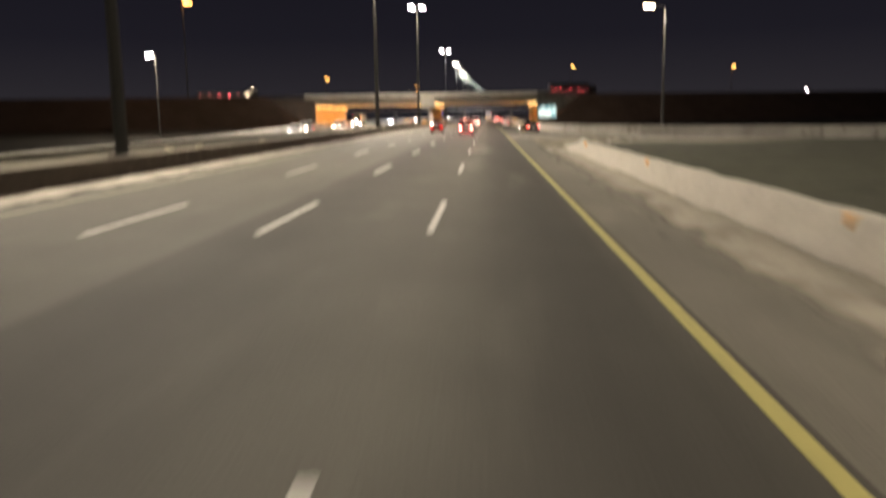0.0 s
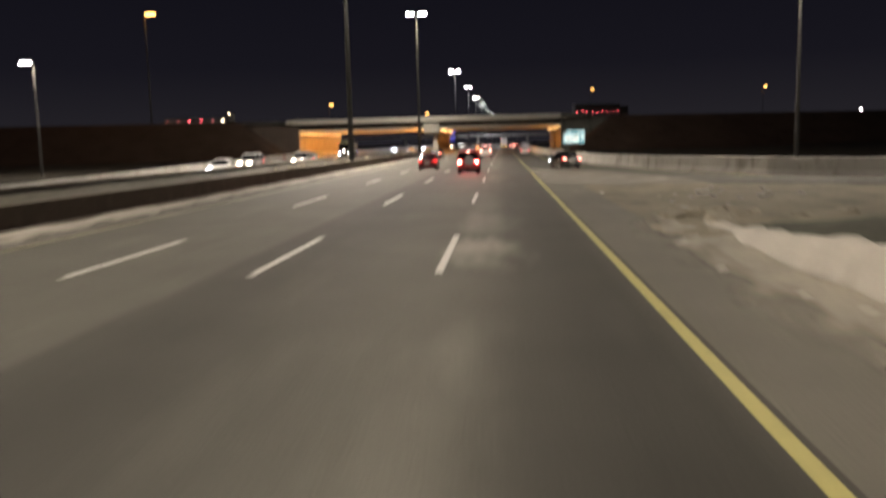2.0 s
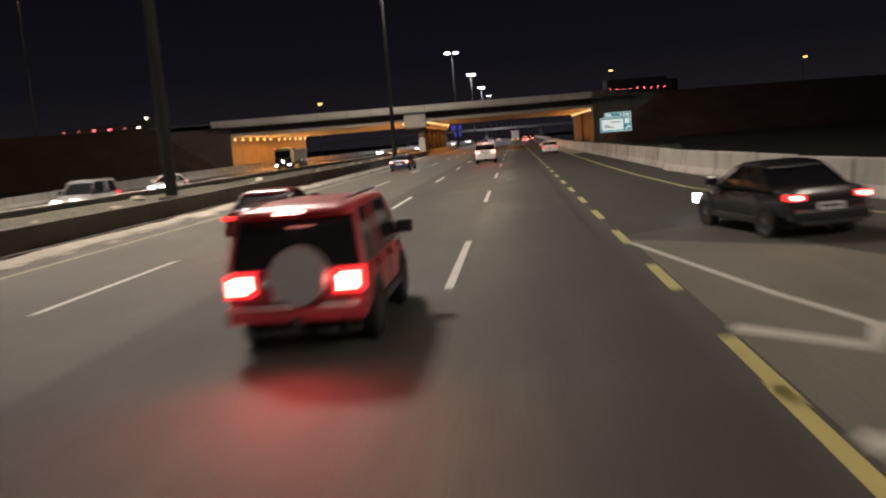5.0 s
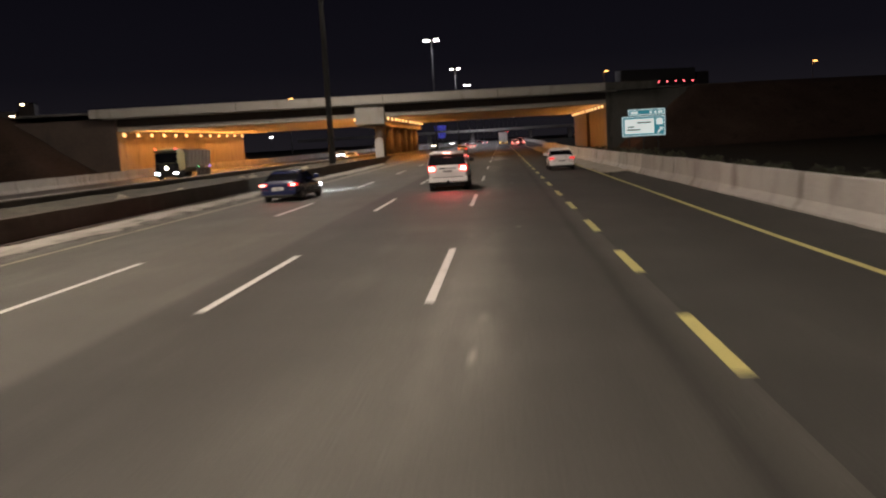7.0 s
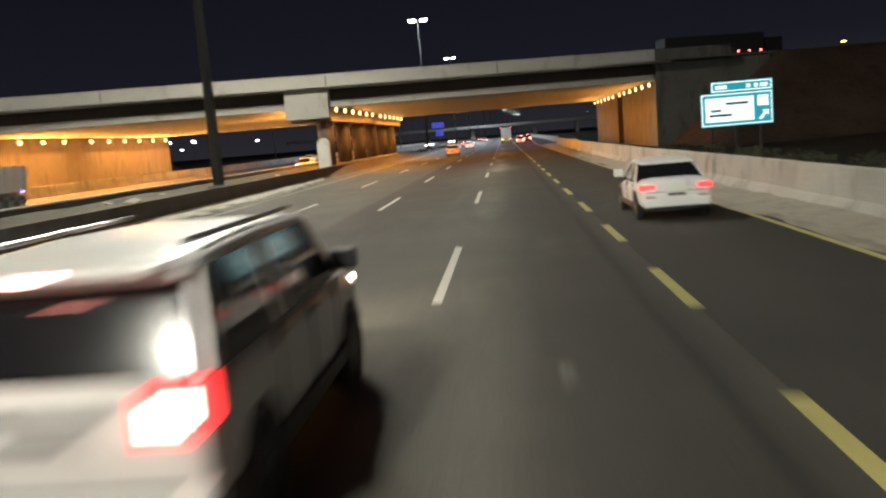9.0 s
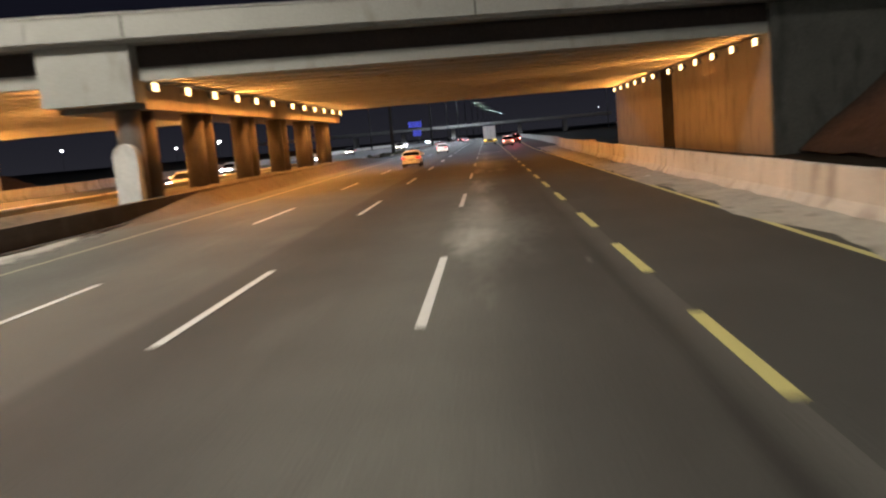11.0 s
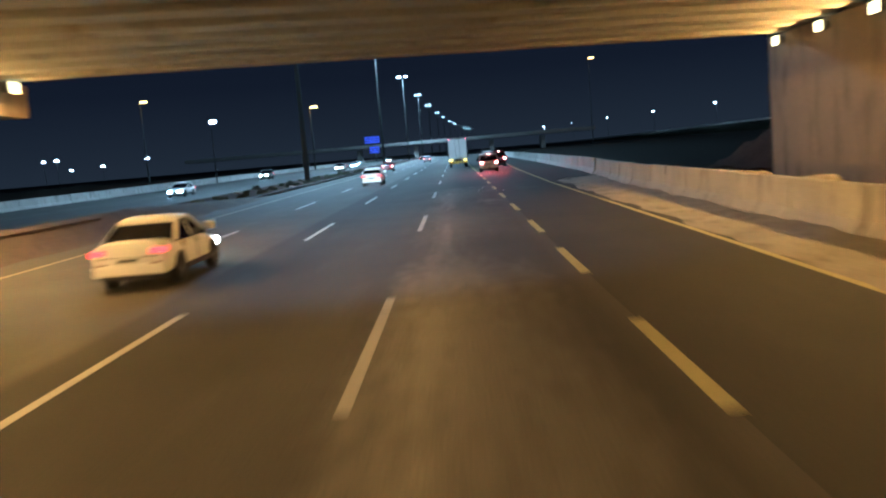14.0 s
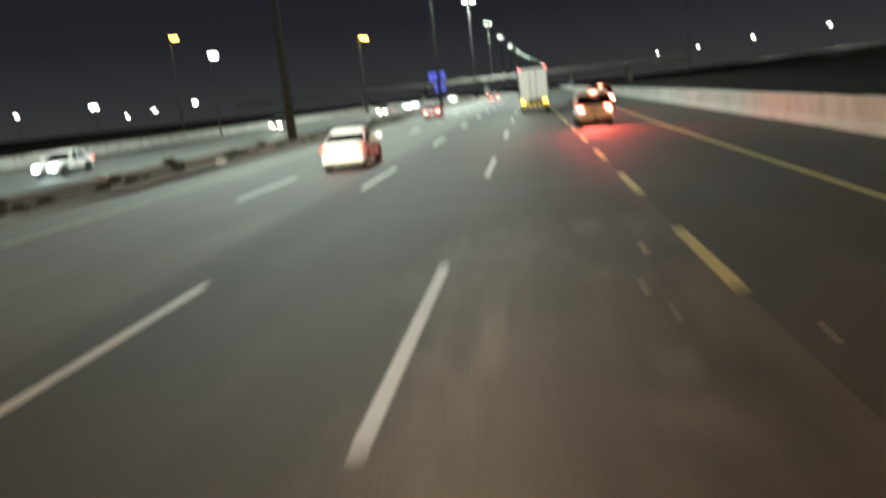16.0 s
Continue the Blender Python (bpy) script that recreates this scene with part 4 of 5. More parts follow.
# three unseen lamps, added low down to light the ramp parapet
for x, y, z in ((134, 505, 11), (134, 425, 11), (134, 350, 11)):
    mast(x, y, z, "distant white street lamp beside the raised ramp", "distant white lamps", arms=1, head=G_COOL, span=0.8, base=0.14, ground_z=0, sz=1.2, yaw=90, power=900, colour=COOL_BLUE)

# ---- overhead and roadside signs ----
sign = thing("exit_sign", "teal road sign with white panels on three posts", "road sign", "", Matrix.Translation((0, 213.6, 0)))
for x in (15.3, 16.9, 18.5):
    part("post", box(x - 0.07, x + 0.07, 0.10, 0.22, -0.1, 3.9), M_STEEL, sign)
part("board", box(14.55, 19.3, 0.0, 0.08, 1.65, 3.86, bevel=0.02), G_TEAL, sign, "teal main board")
part("top_board", box(15.25, 19.3, 0.0, 0.08, 3.9, 4.62, bevel=0.02), G_TEAL, sign, "teal upper board")
for x0, x1, z0, z1 in ((14.6, 19.25, 1.70, 3.81), (15.3, 19.25, 3.95, 4.57)):
    bm = box(x0, x1, -0.012, -0.002, z0, z0 + 0.07)
    box(x0, x1, -0.012, -0.002, z1 - 0.07, z1, bm)
    box(x0, x0 + 0.07, -0.012, -0.002, z0 + 0.07, z1 - 0.07, bm)
    box(x1 - 0.07, x1, -0.012, -0.002, z0 + 0.07, z1 - 0.07, bm)
    part("border", bm, G_WHITE, sign)
part("panel", box(14.85, 18.05, -0.014, -0.002, 1.95, 3.55), G_WHITE, sign, "white panel with dark writing bars")
for x0, x1, z in ((15.1, 16.6, 2.3), (16.2, 17.7, 3.05), (15.2, 15.9, 2.62)):
    part("writing_bar", box(x0, x1, -0.02, -0.015, z, z + 0.16), M_BAR, sign)
part("symbol_panel", box(18.3, 19.0, -0.014, -0.002, 2.85, 3.55), G_WHITE, sign, "white square symbol panel")
arrow = bmesh.new()
hexa([(18.35, -0.014, 2.0), (18.5, -0.014, 1.9), (18.5, -0.004, 1.9), (18.35, -0.004, 2.0), (18.75, -0.014, 2.45), (18.9, -0.014, 2.35), (18.9, -0.004, 2.35), (18.75, -0.004, 2.45)], arrow)
box(18.62, 19.02, -0.014, -0.004, 2.46, 2.56, arrow)
box(18.92, 19.02, -0.014, -0.004, 2.2, 2.46, arrow)
part("arrow", arrow, G_WHITE, sign)
for x0, x1 in ((15.55, 16.3), (17.6, 17.85), (18.1, 18.35), (18.5, 19.0)):
    part("writing_bar", box(x0, x1, -0.014, -0.002, 4.12, 4.36), G_WHITE, sign)

# far overpass with a blue display
far = thing("far_overpass", "distant concrete overpass across the motorway", "bridge", "", Matrix.Translation((0, 660, 0)))
part("deck", box(-130, 70, 0, 12, 6.6, 7.6), M_CONC_D, far)
part("parapet", box(-130, 70, -0.3, 0.0, 6.9, 8.3), M_CONC_D, far)
for x in (-72, -45, -17, 20, 45):
    part("pier", box(x - 1, x + 1, 2, 10, 0, 6.0), M_CONC_D, far)
disp = thing("display_sign", "blue glowing overhead display panels on a post", "road sign", "", Matrix.Translation((-37, 640, 0)))
part("post", tube((2.2, 0.5, 0), (2.2, 0.5, 12), 0.3), M_DARKSTEEL, disp)
for x0, x1, z in ((-2.5, 4.6, 8.6), (-0.5, 4.2, 4.0)):
    pn = part("panel", box(x0, x1, 0.05, 0.3, z, z + 3.3, bevel=0.05), M_PLASTIC, disp)
    for k in range(3):
        a = x0 + 0.2
        while a < x1 - 0.5:
            w = 0.5 + 0.35 * ((k * 7 + int(a * 3)) % 3)
            part("lit_bar", box(a, min(a + w, x1 - 0.2), 0.02, 0.048, z + 0.25 + k * 1.05, z + 1.0 + k * 1.05), G_BLUE, pn)
            a += w + 0.2

# raised ramp on the right beyond the overpass
M_SCRUB = mat("dark_scrub", (0.016, 0.017, 0.012), 0.95, var=0.5, scale=0.15, fine=3, bump=0.8, spec=0.05)
ramp_line = [(40, 1500, 0.3), (80, 1200, 0.8), (118, 1000, 2.2), (139, 820, 3.9), (147, 700, 5.0), (150, 600, 5.6), (152, 480, 6.2), (150, 330, 6.5), (140, 290, 6.8)]
rings = []
for x, y, z in ramp_line:
    rings.append([(x - 3 - 2.2 * z, y, -0.05), (x - 2, y, z - 1.0), (x + 12, y, z - 1.0), (x + 14 + 2 * z, y, -0.05)])
tagged(link("ramp_embankment", loft(rings), M_SCRUB, True), "dark scrubby bank under the raised ramp", "embankment", kind="structure")
rings = [[(x + 3.8, y, z - 1.9), (x + 3.8, y, z + 0.1), (x + 4.1, y, z + 0.1), (x + 4.1, y, z - 1.9)] for x, y, z in ramp_line]
tagged(link("ramp_parapet", loft(rings), M_CONC_S), "long pale concrete parapet of the raised ramp", "parapet", kind="structure")

# ---- vehicles ----
def ring(y, zb, zt, w, top_in=0.0, power=5.0, n=20, low_in=0.06):
    """A rounded cross-section at y, between two heights; top_in leans the upper sides inwards."""
    out = []
    for k in range(n):
        a = 2 * math.pi * (k + 0.5) / n
        c, s = math.cos(a), math.sin(a)
        x = math.copysign(abs(c) ** (2 / power), c)
        z = math.copysign(abs(s) ** (2 / power), s)
        h = (z + 1) / 2
        half = w / 2 - top_in * h - low_in * (1 - h) ** 2
        out.append((x * half, y, zb + (zt - zb) * h))
    return out


def wheel(parent, x, y, r, w, rim=M_RIM, spokes=6):
    s = 1 if x > 0 else -1
    own = bmesh.new()
    prof = [(-w / 2, r * 0.62), (-w / 2, r * 0.93), (-w / 2 + 0.03, r), (w / 2 - 0.03, r), (w / 2, r * 0.93), (w / 2, r * 0.62)]
    rings = [[(px, pr * math.cos(2 * math.pi * k / 24), pr * math.sin(2 * math.pi * k / 24)) for px, pr in prof] for k in range(24)]
    vs = [[own.verts.new(p) for p in q] for q in rings]
    for i in range(24):
        for j in range(len(prof)):
            own.faces.new((vs[i][j], vs[(i + 1) % 24][j], vs[(i + 1) % 24][(j + 1) % len(prof)], vs[i][(j + 1) % len(prof)]))
    bmesh.ops.recalc_face_normals(own, faces=own.faces[:])
    wh = thing("wheel", "", "", m=Matrix.Translation((x, y, r)))
    wh.parent = parent
    part("tyre", own, M_TYRE, wh, smooth=True)
    bm = tube((-w * 0.3, 0, 0), (w * 0.3, 0, 0), r * 0.2, seg=14)
    for k in range(spokes):
        a = 2 * math.pi * k / spokes
        d = Vector((0, math.cos(a), math.sin(a)))
        tube(Vector((s * w * 0.34, 0, 0)) + d * r * 0.1, Vector((s * w * 0.3, 0, 0)) + d * r * 0.62, r * 0.1, r * 0.075, bm, 6)
    own = bmesh.new()
    bmesh.ops.create_cone(own, cap_ends=True, segments=24, radius1=r * 0.63, radius2=r * 0.63, depth=w * 0.3, matrix=Matrix.Rotation(math.pi / 2, 4, "Y"))
    merge(bm, own)
    part("rim", bm, rim, wh)
    return wh


def car(name, label, paint, m, L=4.5, W=1.78, roof=1.46, belt=0.93, kind="sedan", group="", brake=False, warm=False, r=0.32, spare=False, lit=True, plate=True):
    top = thing(name, label, "car", group, m)
    h, suv = L / 2, kind == "suv"
    deck = belt + (0.06 if not suv else 0.04)
    if suv:
        st = [(-h, 0.50, belt - 0.06, W - 0.22), (-h + 0.06, 0.42, belt, W - 0.08), (-h + 0.5, 0.36, belt + 0.02, W), (-0.6, 0.33, belt + 0.02, W), (0.75, 0.33, belt, W), (h - 1.25, 0.34, belt - 0.01, W),
              (h - 0.55, 0.36, belt - 0.06, W - 0.05), (h - 0.12, 0.40, belt - 0.15, W - 0.18), (h, 0.46, belt - 0.28, W - 0.36)]
        gh = [(-h + 0.10, W - 0.22), (-h + 0.34, W - 0.26), (-0.2, W - 0.24), (0.55, W - 0.26), (1.25, W - 0.2)]
    else:
        st = [(-h, 0.46, belt - 0.08, W - 0.26), (-h + 0.07, 0.34, deck, W - 0.1), (-h + 0.55, 0.27, deck + 0.03, W - 0.02), (-0.9, 0.24, belt + 0.02, W), (0.5, 0.24, belt, W), (h - 1.25, 0.25, belt - 0.05, W),
              (h - 0.6, 0.28, belt - 0.14, W - 0.06), (h - 0.15, 0.32, belt - 0.26, W - 0.22), (h, 0.38, belt - 0.36, W - 0.42)]
    rings = [ring(y, zb, zt, w, 0.05) for y, zb, zt, w in st]
    body = part("body", loft(rings), paint, top, smooth=True)
    mod = body.modifiers.new("edge", "EDGE_SPLIT")
    mod.split_angle = radians(42)
    # cabin: dark glass under a painted roof
    if suv:
        b0, t0, t1, b1 = -h + 0.09, -h + 0.36, 0.62, 1.32
    else:
        b0, t0, t1, b1 = -h + 0.62, -h + 1.32, 0.22, 1.12
    wb, wt = W - 0.12, W - (0.34 if suv else 0.46)
    zb, zt = belt - 0.03, roof
    n = 7
    bm = bmesh.new()
    rings = []
    for i in range(n + 1):
        f = i / n
        y0 = b0 + (t0 - b0) * f
        y1 = b1 + (t1 - b1) * f
        w = wb + (wt - wb) * f ** 1.2
        z = zb + (zt - 0.10 - zb) * f
        rings.append([(-w / 2, y0 + 0.05, z), (-w / 2 + 0.12, y0, z), (w / 2 - 0.12, y0, z), (w / 2, y0 + 0.05, z), (w / 2, y1 - 0.25, z), (w / 2 - 0.25, y1, z), (-w / 2 + 0.25, y1, z), (-w / 2, y1 - 0.25, z)])
    part("cabin_glass", loft(rings), M_GLASS, top, "dark tinted windows")
    rr = []
    for y, dz, dw in ((t0 - 0.08, -0.11, -0.02), (t0 - 0.02, -0.05, 0.02), (t0 + 0.15, -0.01, 0.03), ((t0 + t1) / 2, 0.02, 0.03), (t1 - 0.2, -0.01, 0.02), (t1 - 0.02, -0.05, -0.01), (t1 + 0.03, -0.10, -0.04)):
        rr.append(ring(y, zt - 0.16, zt + dz, wt + dw + 0.07, 0.05, 4))
    part("roof", loft(rr), paint, top, smooth=True)
    for s in (-1, 1):
        # pillars
        for (yb, yt, wd) in ((b0 + 0.03, t0 + 0.02, 0.16 if suv else 0.2), ((b0 + b1) / 2 - 0.1, (t0 + t1) / 2 - 0.1, 0.08), (b1 - 0.26, t1 - 0.2, 0.09)) + (((-0.95, -1.0, 0.09),) if suv else ()):
            xb, xt = s * wb / 2, s * wt / 2
            bm = bmesh.new()
            hexa([(xb - 0.03, yb, zb + 0.02), (xb + 0.012 * s + (0 if s > 0 else 0), yb, zb + 0.02), (xb + 0.012 * s, yb + wd, zb + 0.02), (xb - 0.03, yb + wd, zb + 0.02),
                  (xt - 0.03, yt, zt - 0.08), (xt + 0.012 * s, yt, zt - 0.08), (xt + 0.012 * s, yt + wd, zt - 0.08), (xt - 0.03, yt + wd, zt - 0.08)], bm)
            bmesh.ops.recalc_face_normals(bm, faces=bm.faces[:])
            part("pillar", bm, paint, top)
        mirror = part("mirror", box(min(s * (wb / 2), s * (wb / 2 + 0.24)), max(s * (wb / 2), s * (wb / 2 + 0.24)), b1 - 0.42, b1 - 0.28, zb + 0.06, zb + 0.26, bevel=0.03), paint if not suv else M_PLASTIC, top)
        part("sill", box(min(s * (W / 2 - 0.1), s * (W / 2 - 0.025)), max(s * (W / 2 - 0.1), s * (W / 2 - 0.025)), -h + 1.25, h - 1.3, 0.26 if not suv else 0.36, 0.38 if not suv else 0.50, bevel=0.02), M_PLASTIC, top)
        for yd in (0.18, -0.85):
            part("door_handle", box(min(s * (W / 2 - 0.06), s * (W / 2 - 0.012)), max(s * (W / 2 - 0.06), s * (W / 2 - 0.012)), yd - 0.1, yd + 0.1, belt - 0.17, belt - 0.13, bevel=0.008), paint, top)
        for yd in (0.95, -0.02, -1.0):
            part("door_seam", box(min(s * (W / 2 - 0.07), s * (W / 2 - 0.038)), max(s * (W / 2 - 0.07), s * (W / 2 - 0.038)), yd - 0.006, yd + 0.006, 0.42, belt - 0.06), M_PLASTIC, top)
        # lights
        tz0, tz1 = (belt - 0.32, belt - 0.02) if suv else (deck - 0.24, deck - 0.12)
        x0, x1 = sorted((s * (W / 2 - (0.42 if suv else 0.40)), s * (W / 2 - 0.055)))
        housing = part("tail_light", box(x0, x1, -h - 0.008, -h + 0.24, tz0, tz1, bevel=0.03), G_TAIL if lit else M_PRED, top, "glowing red tail light")
        x2, x3 = sorted((s * (W / 2 - (0.36 if suv else 0.32)), s * (W / 2 - 0.10)))
        part("lamp_core", box(x2, x3, -h - 0.022, -h - 0.01, tz0 + (0.06 if suv else 0.03), tz1 - (0.06 if suv else 0.03), bevel=0.005), G_TAILHOT if brake else G_TAIL, housing)
        x0, x1 = sorted((s * (W / 2 - 0.62), s * (W / 2 - 0.16)))
        zh = belt - (0.34 if suv else 0.36)
        part("headlight", box(x0, x1, h - 0.3, h + 0.012, zh - 0.11, zh + 0.09, bevel=0.03), G_HEADW if warm else G_HEAD, top, "bright headlight")
        part("bumper_reflector", box(min(s * (W / 2 - 0.38), s * (W / 2 - 0.16)), max(s * (W / 2 - 0.38), s * (W / 2 - 0.16)), -h - 0.025, -h + 0.02, 0.53, 0.59, bevel=0.008), M_PRED, top)
        for yw in (-h + 0.92, h - 0.9):
            own = bmesh.new()
            bmesh.ops.create_cone(own, cap_ends=True, segments=28, radius1=r * 1.17, radius2=r * 1.17, depth=0.12, matrix=Matrix.Translation((s * (W / 2 - 0.094), yw, r + 0.02)) @ Matrix.Rotation(math.pi / 2, 4, "Y"))
            part("wheel_arch", own, M_PLASTIC, top)
            wheel(top, s * (W / 2 - (0.13 if not suv else 0.155)), yw, r, 0.21 if not suv else 0.26)
    if suv:
        part("bumper", box(-W / 2 + 0.05, W / 2 - 0.05, -h - 0.05, -h + 0.2, 0.42, 0.66, bevel=0.06), paint, top)
        part("bumper_strip", box(-W / 2 + 0.25, W / 2 - 0.25, -h - 0.058, -h - 0.04, 0.645, 0.675), M_PLASTIC, top)
        part("garnish", box(-0.42, 0.42, -h - 0.012, -h + 0.05, belt - 0.20, belt - 0.13, bevel=0.01), M_RIM, top, "chrome tailgate strip")
        part("tow_bracket", box(-0.06, 0.06, -h - 0.07, -h + 0.1, 0.36, 0.5, bevel=0.01), M_PLASTIC, top)
        part("roof_spoiler", box(-wt / 2 + 0.1, wt / 2 - 0.1, t0 - 0.26, t0 + 0.06, zt - 0.09, zt - 0.035, bevel=0.015), paint, top)
        part("brake_light", box(-0.16, 0.16, t0 - 0.275, t0 - 0.255, zt - 0.085, zt - 0.05), G_TAILHOT, top, "glowing high brake light")
        for s in (-1, 1):
            part("roof_rail", tube((s * (wt / 2 - 0.1), t0 + 0.15, zt + 0.04), (s * (wt / 2 - 0.1), t1 - 0.2, zt + 0.04), 0.02, seg=8), M_RIM, top)
    else:
        part("bumper", box(-W / 2 + 0.09, W / 2 - 0.09, -h - 0.04, -h + 0.2, 0.33, 0.58, bevel=0.06), paint, top)
        part("bumper_lip", box(-W / 2 + 0.25, W / 2 - 0.25, -h - 0.03, -h + 0.15, 0.27, 0.35, bevel=0.02), M_PLASTIC, top)
        part("boot_seam", box(-W / 2 + 0.2, W / 2 - 0.2, -h - 0.012, -h + 0.02, deck - 0.30, deck - 0.285), M_PLASTIC, top)
        part("brake_light", box(-0.13, 0.13, b0 + 0.05, b0 + 0.09, zb + 0.05, zb + 0.075), G_TAIL if brake else M_PRED, top)
        part("antenna", tube((0, t0 + 0.1, zt), (0, t0 - 0.05, zt + 0.16), 0.012, 0.006, seg=6), M_PLASTIC, top)
    if spare:
        wheel_cover = bmesh.new()
        bmesh.ops.create_cone(wheel_cover, cap_ends=True, segments=28, radius1=0.36, radius2=0.33, depth=0.2, matrix=Matrix.Translation((0.08, -h - 0.1, 0.98)) @ Matrix.Rotation(math.pi / 2, 4, "X"))
        part("spare_wheel_cover", wheel_cover, M_PSILVER, top, "round silver spare wheel cover")
    part("exhaust", tube((W / 2 - 0.45, -h - 0.02, 0.3), (W / 2 - 0.45, -h + 0.3, 0.3), 0.035, seg=10), M_DARKSTEEL, top)
    part("undertray", box(-W / 2 + 0.2, W / 2 - 0.2, -h + 0.3, h - 0.3, 0.2, 0.3), M_PLASTIC, top)
    if plate:
        zp = belt - 0.30 if suv else deck - 0.36
        pl = part("number_plate", box(-0.26, 0.26, -h - 0.03, -h - 0.013, zp - 0.07, zp + 0.07, bevel=0.004), M_PLATE, top)
        part("plate_bar", box(-0.2, 0.2, -h - 0.034, -h - 0.031, zp - 0.03, zp + 0.03), M_BAR, pl)
    part("grille", box(-0.45, 0.45, h - 0.03, h + 0.005, belt - 0.5, belt - 0.36, bevel=0.01), M_PLASTIC, top)
    return top


def beams(x, y, z, power, colour, s=1, reach=22):
    lamp("SPOT", "headlight_or_fill_beam", (x, y, z + 0.25), power, colour, 0.5, (x, y + s * reach, -0.3), 95, 1.0)


def red_glow(x, y, z, power):
    lamp("SPOT", "tail_light_glow", (x, y - 0.4, z), power, (1.0, 0.10, 0.09), 0.6, (x, y - 9, -0.3), 160, 1.0)


# the same way as the camera; y is the tail
car("suv", "white off-road wagon braking in the second lane", M_PWHITE, Matrix.Translation((-1.45, 159 + 2.5, 0)), 4.95, 1.98, 1.88, 1.24, "suv", brake=True, r=0.39, warm=True)
red_glow(-1.45, 158.9, 1.15, 480)
beams(-1.45, 164.2, 0.8, 700, (1.0, 0.85, 0.6))
car("sedan", "dark blue saloon in the fast lane with lit tail lights", M_PBLUE, pose(-9.1, 157 + 2.35, 0, 0, 0, -3), 4.75, 1.86, 1.42, 0.92, brake=True)
red_glow(-9.1, 156.9, 0.8, 60)
lamp("SPOT", "headlight_or_fill_beam", (-8.75, 164.2, 0.7), 2800, (0.72, 0.95, 1.0), 0.3, (-8.3, 178.2, 0), 140, 1.0)
car("suv", "small pale off-roader with brake glow painted on, spare wheel and lit tail lights", M_PBRAKEGLOW, Matrix.Translation((-1.45, 91.0 + 2.05, 0)), 4.1, 1.76, 1.78, 1.06, "suv", brake=True, r=0.36, spare=True)
red_glow(-1.45, 90.9, 1.1, 420)
car("sedan", "dark red saloon ahead in the third lane", M_PRED, Matrix.Translation((-5.7, 103 + 2.2, 0)), brake=False)
red_glow(-5.7, 102.9, 0.8, 80)
car("sedan", "black saloon joining from the ramp", M_PBLACK, pose(6.6, 100.0, 0, 0, 0, 12), brake=True)
car("sedan", "white saloon in the joining lane by the barrier", M_PWHITE, Matrix.Translation((5.15, 177.5, 0)), brake=False)
car("sedan", "white saloon with worn paint in the third lane", M_PWHITE2, pose(-5.65, 318 + 2.2, 0, 0, 0, 0.5), 4.4, 1.72, 1.47, 0.95)
red_glow(-5.6, 317.9, 0.7, 15)
beams(-5.6, 322.8, 0.65, 800, (1.0, 0.9, 0.75))
car("sedan", "white saloon with lit headlights leaving the overpass", M_PWHITE2, pose(-5.75, 266.6 + 2.2, 0, 0, 0, 0.5), 4.4, 1.72, 1.47, 0.95, warm=True)
red_glow(-5.7, 266.5, 0.7, 8)
beams(-5.7, 271.4, 0.65, 260, (1.0, 0.93, 0.82))
# added narrow fill that brightens the rear of the white saloon ahead
lamp("SPOT", "headlight_or_fill_beam", (-5.7, 271.4, 0.75), 70000, (1.0, 0.97, 0.92), 0.12, (-5.65, 318, 0.95), 5, 0.8)
car("suv", "white wagon with red lights in the joining lane", M_PWHITE, Matrix.Translation((4.55, 331 + 2.3, 0)), 4.7, 1.85, 1.78, 1.08, "suv", brake=True, r=0.37)
red_glow(4.55, 330.9, 1.1, 1100)
car("suv", "dark red wagon braking further along the joining lane", M_PRED, Matrix.Translation((6.5, 350 + 2.3, 0)), 4.7, 1.85, 1.86, 1.12, "suv", brake=True, r=0.37)
red_glow(6.5, 349.9, 1.1, 500)
car("sedan", "dark red saloon far ahead in the fast lane", M_PRED, Matrix.Translation((-8.9, 378, 0)), brake=True)
car("sedan", "silver saloon far ahead between the lanes", M_PSILVER, Matrix.Translation((-5.4, 455, 0)), brake=True)
car("sedan", "black saloon far ahead near the median", M_PBLACK, Matrix.Translation((-9.0, 520, 0)), brake=True)

# coming the other way
opp = car("sedan", "white saloon with bright headlights on the opposite road", M_PWHITE, pose(-25.0, 103.2, 0, 0, 0, 180), group="oncoming cars")
opp2 = car("suv", "silver wagon with bright headlights on the opposite road", M_PSILVER, pose(-27.2, 119.5, 0, 0, 0, 180), 4.7, 1.85, 1.78, 1.08, "suv", group="oncoming cars", warm=True, r=0.37)
for k, (x, y) in enumerate(((-23.2, 127.5), (-27.0, 148), (-24.5, 262), (-33.0, 402), (-35.0, 309), (-27.5, 337), (-23.6, 432), (-27, 486), (-31, 530), (-24, 575), (-28, 610))):
    copy_thing(opp if k % 3 else opp2, pose(x, y, -0.004, 0, 0, 180))
for x, y in ((-25, 100.6), (-27, 145.5), (-33, 399.5), (-35, 306.5)):
    beams(x, y, 0.65, 1600, (0.8, 0.92, 1.0), -1)


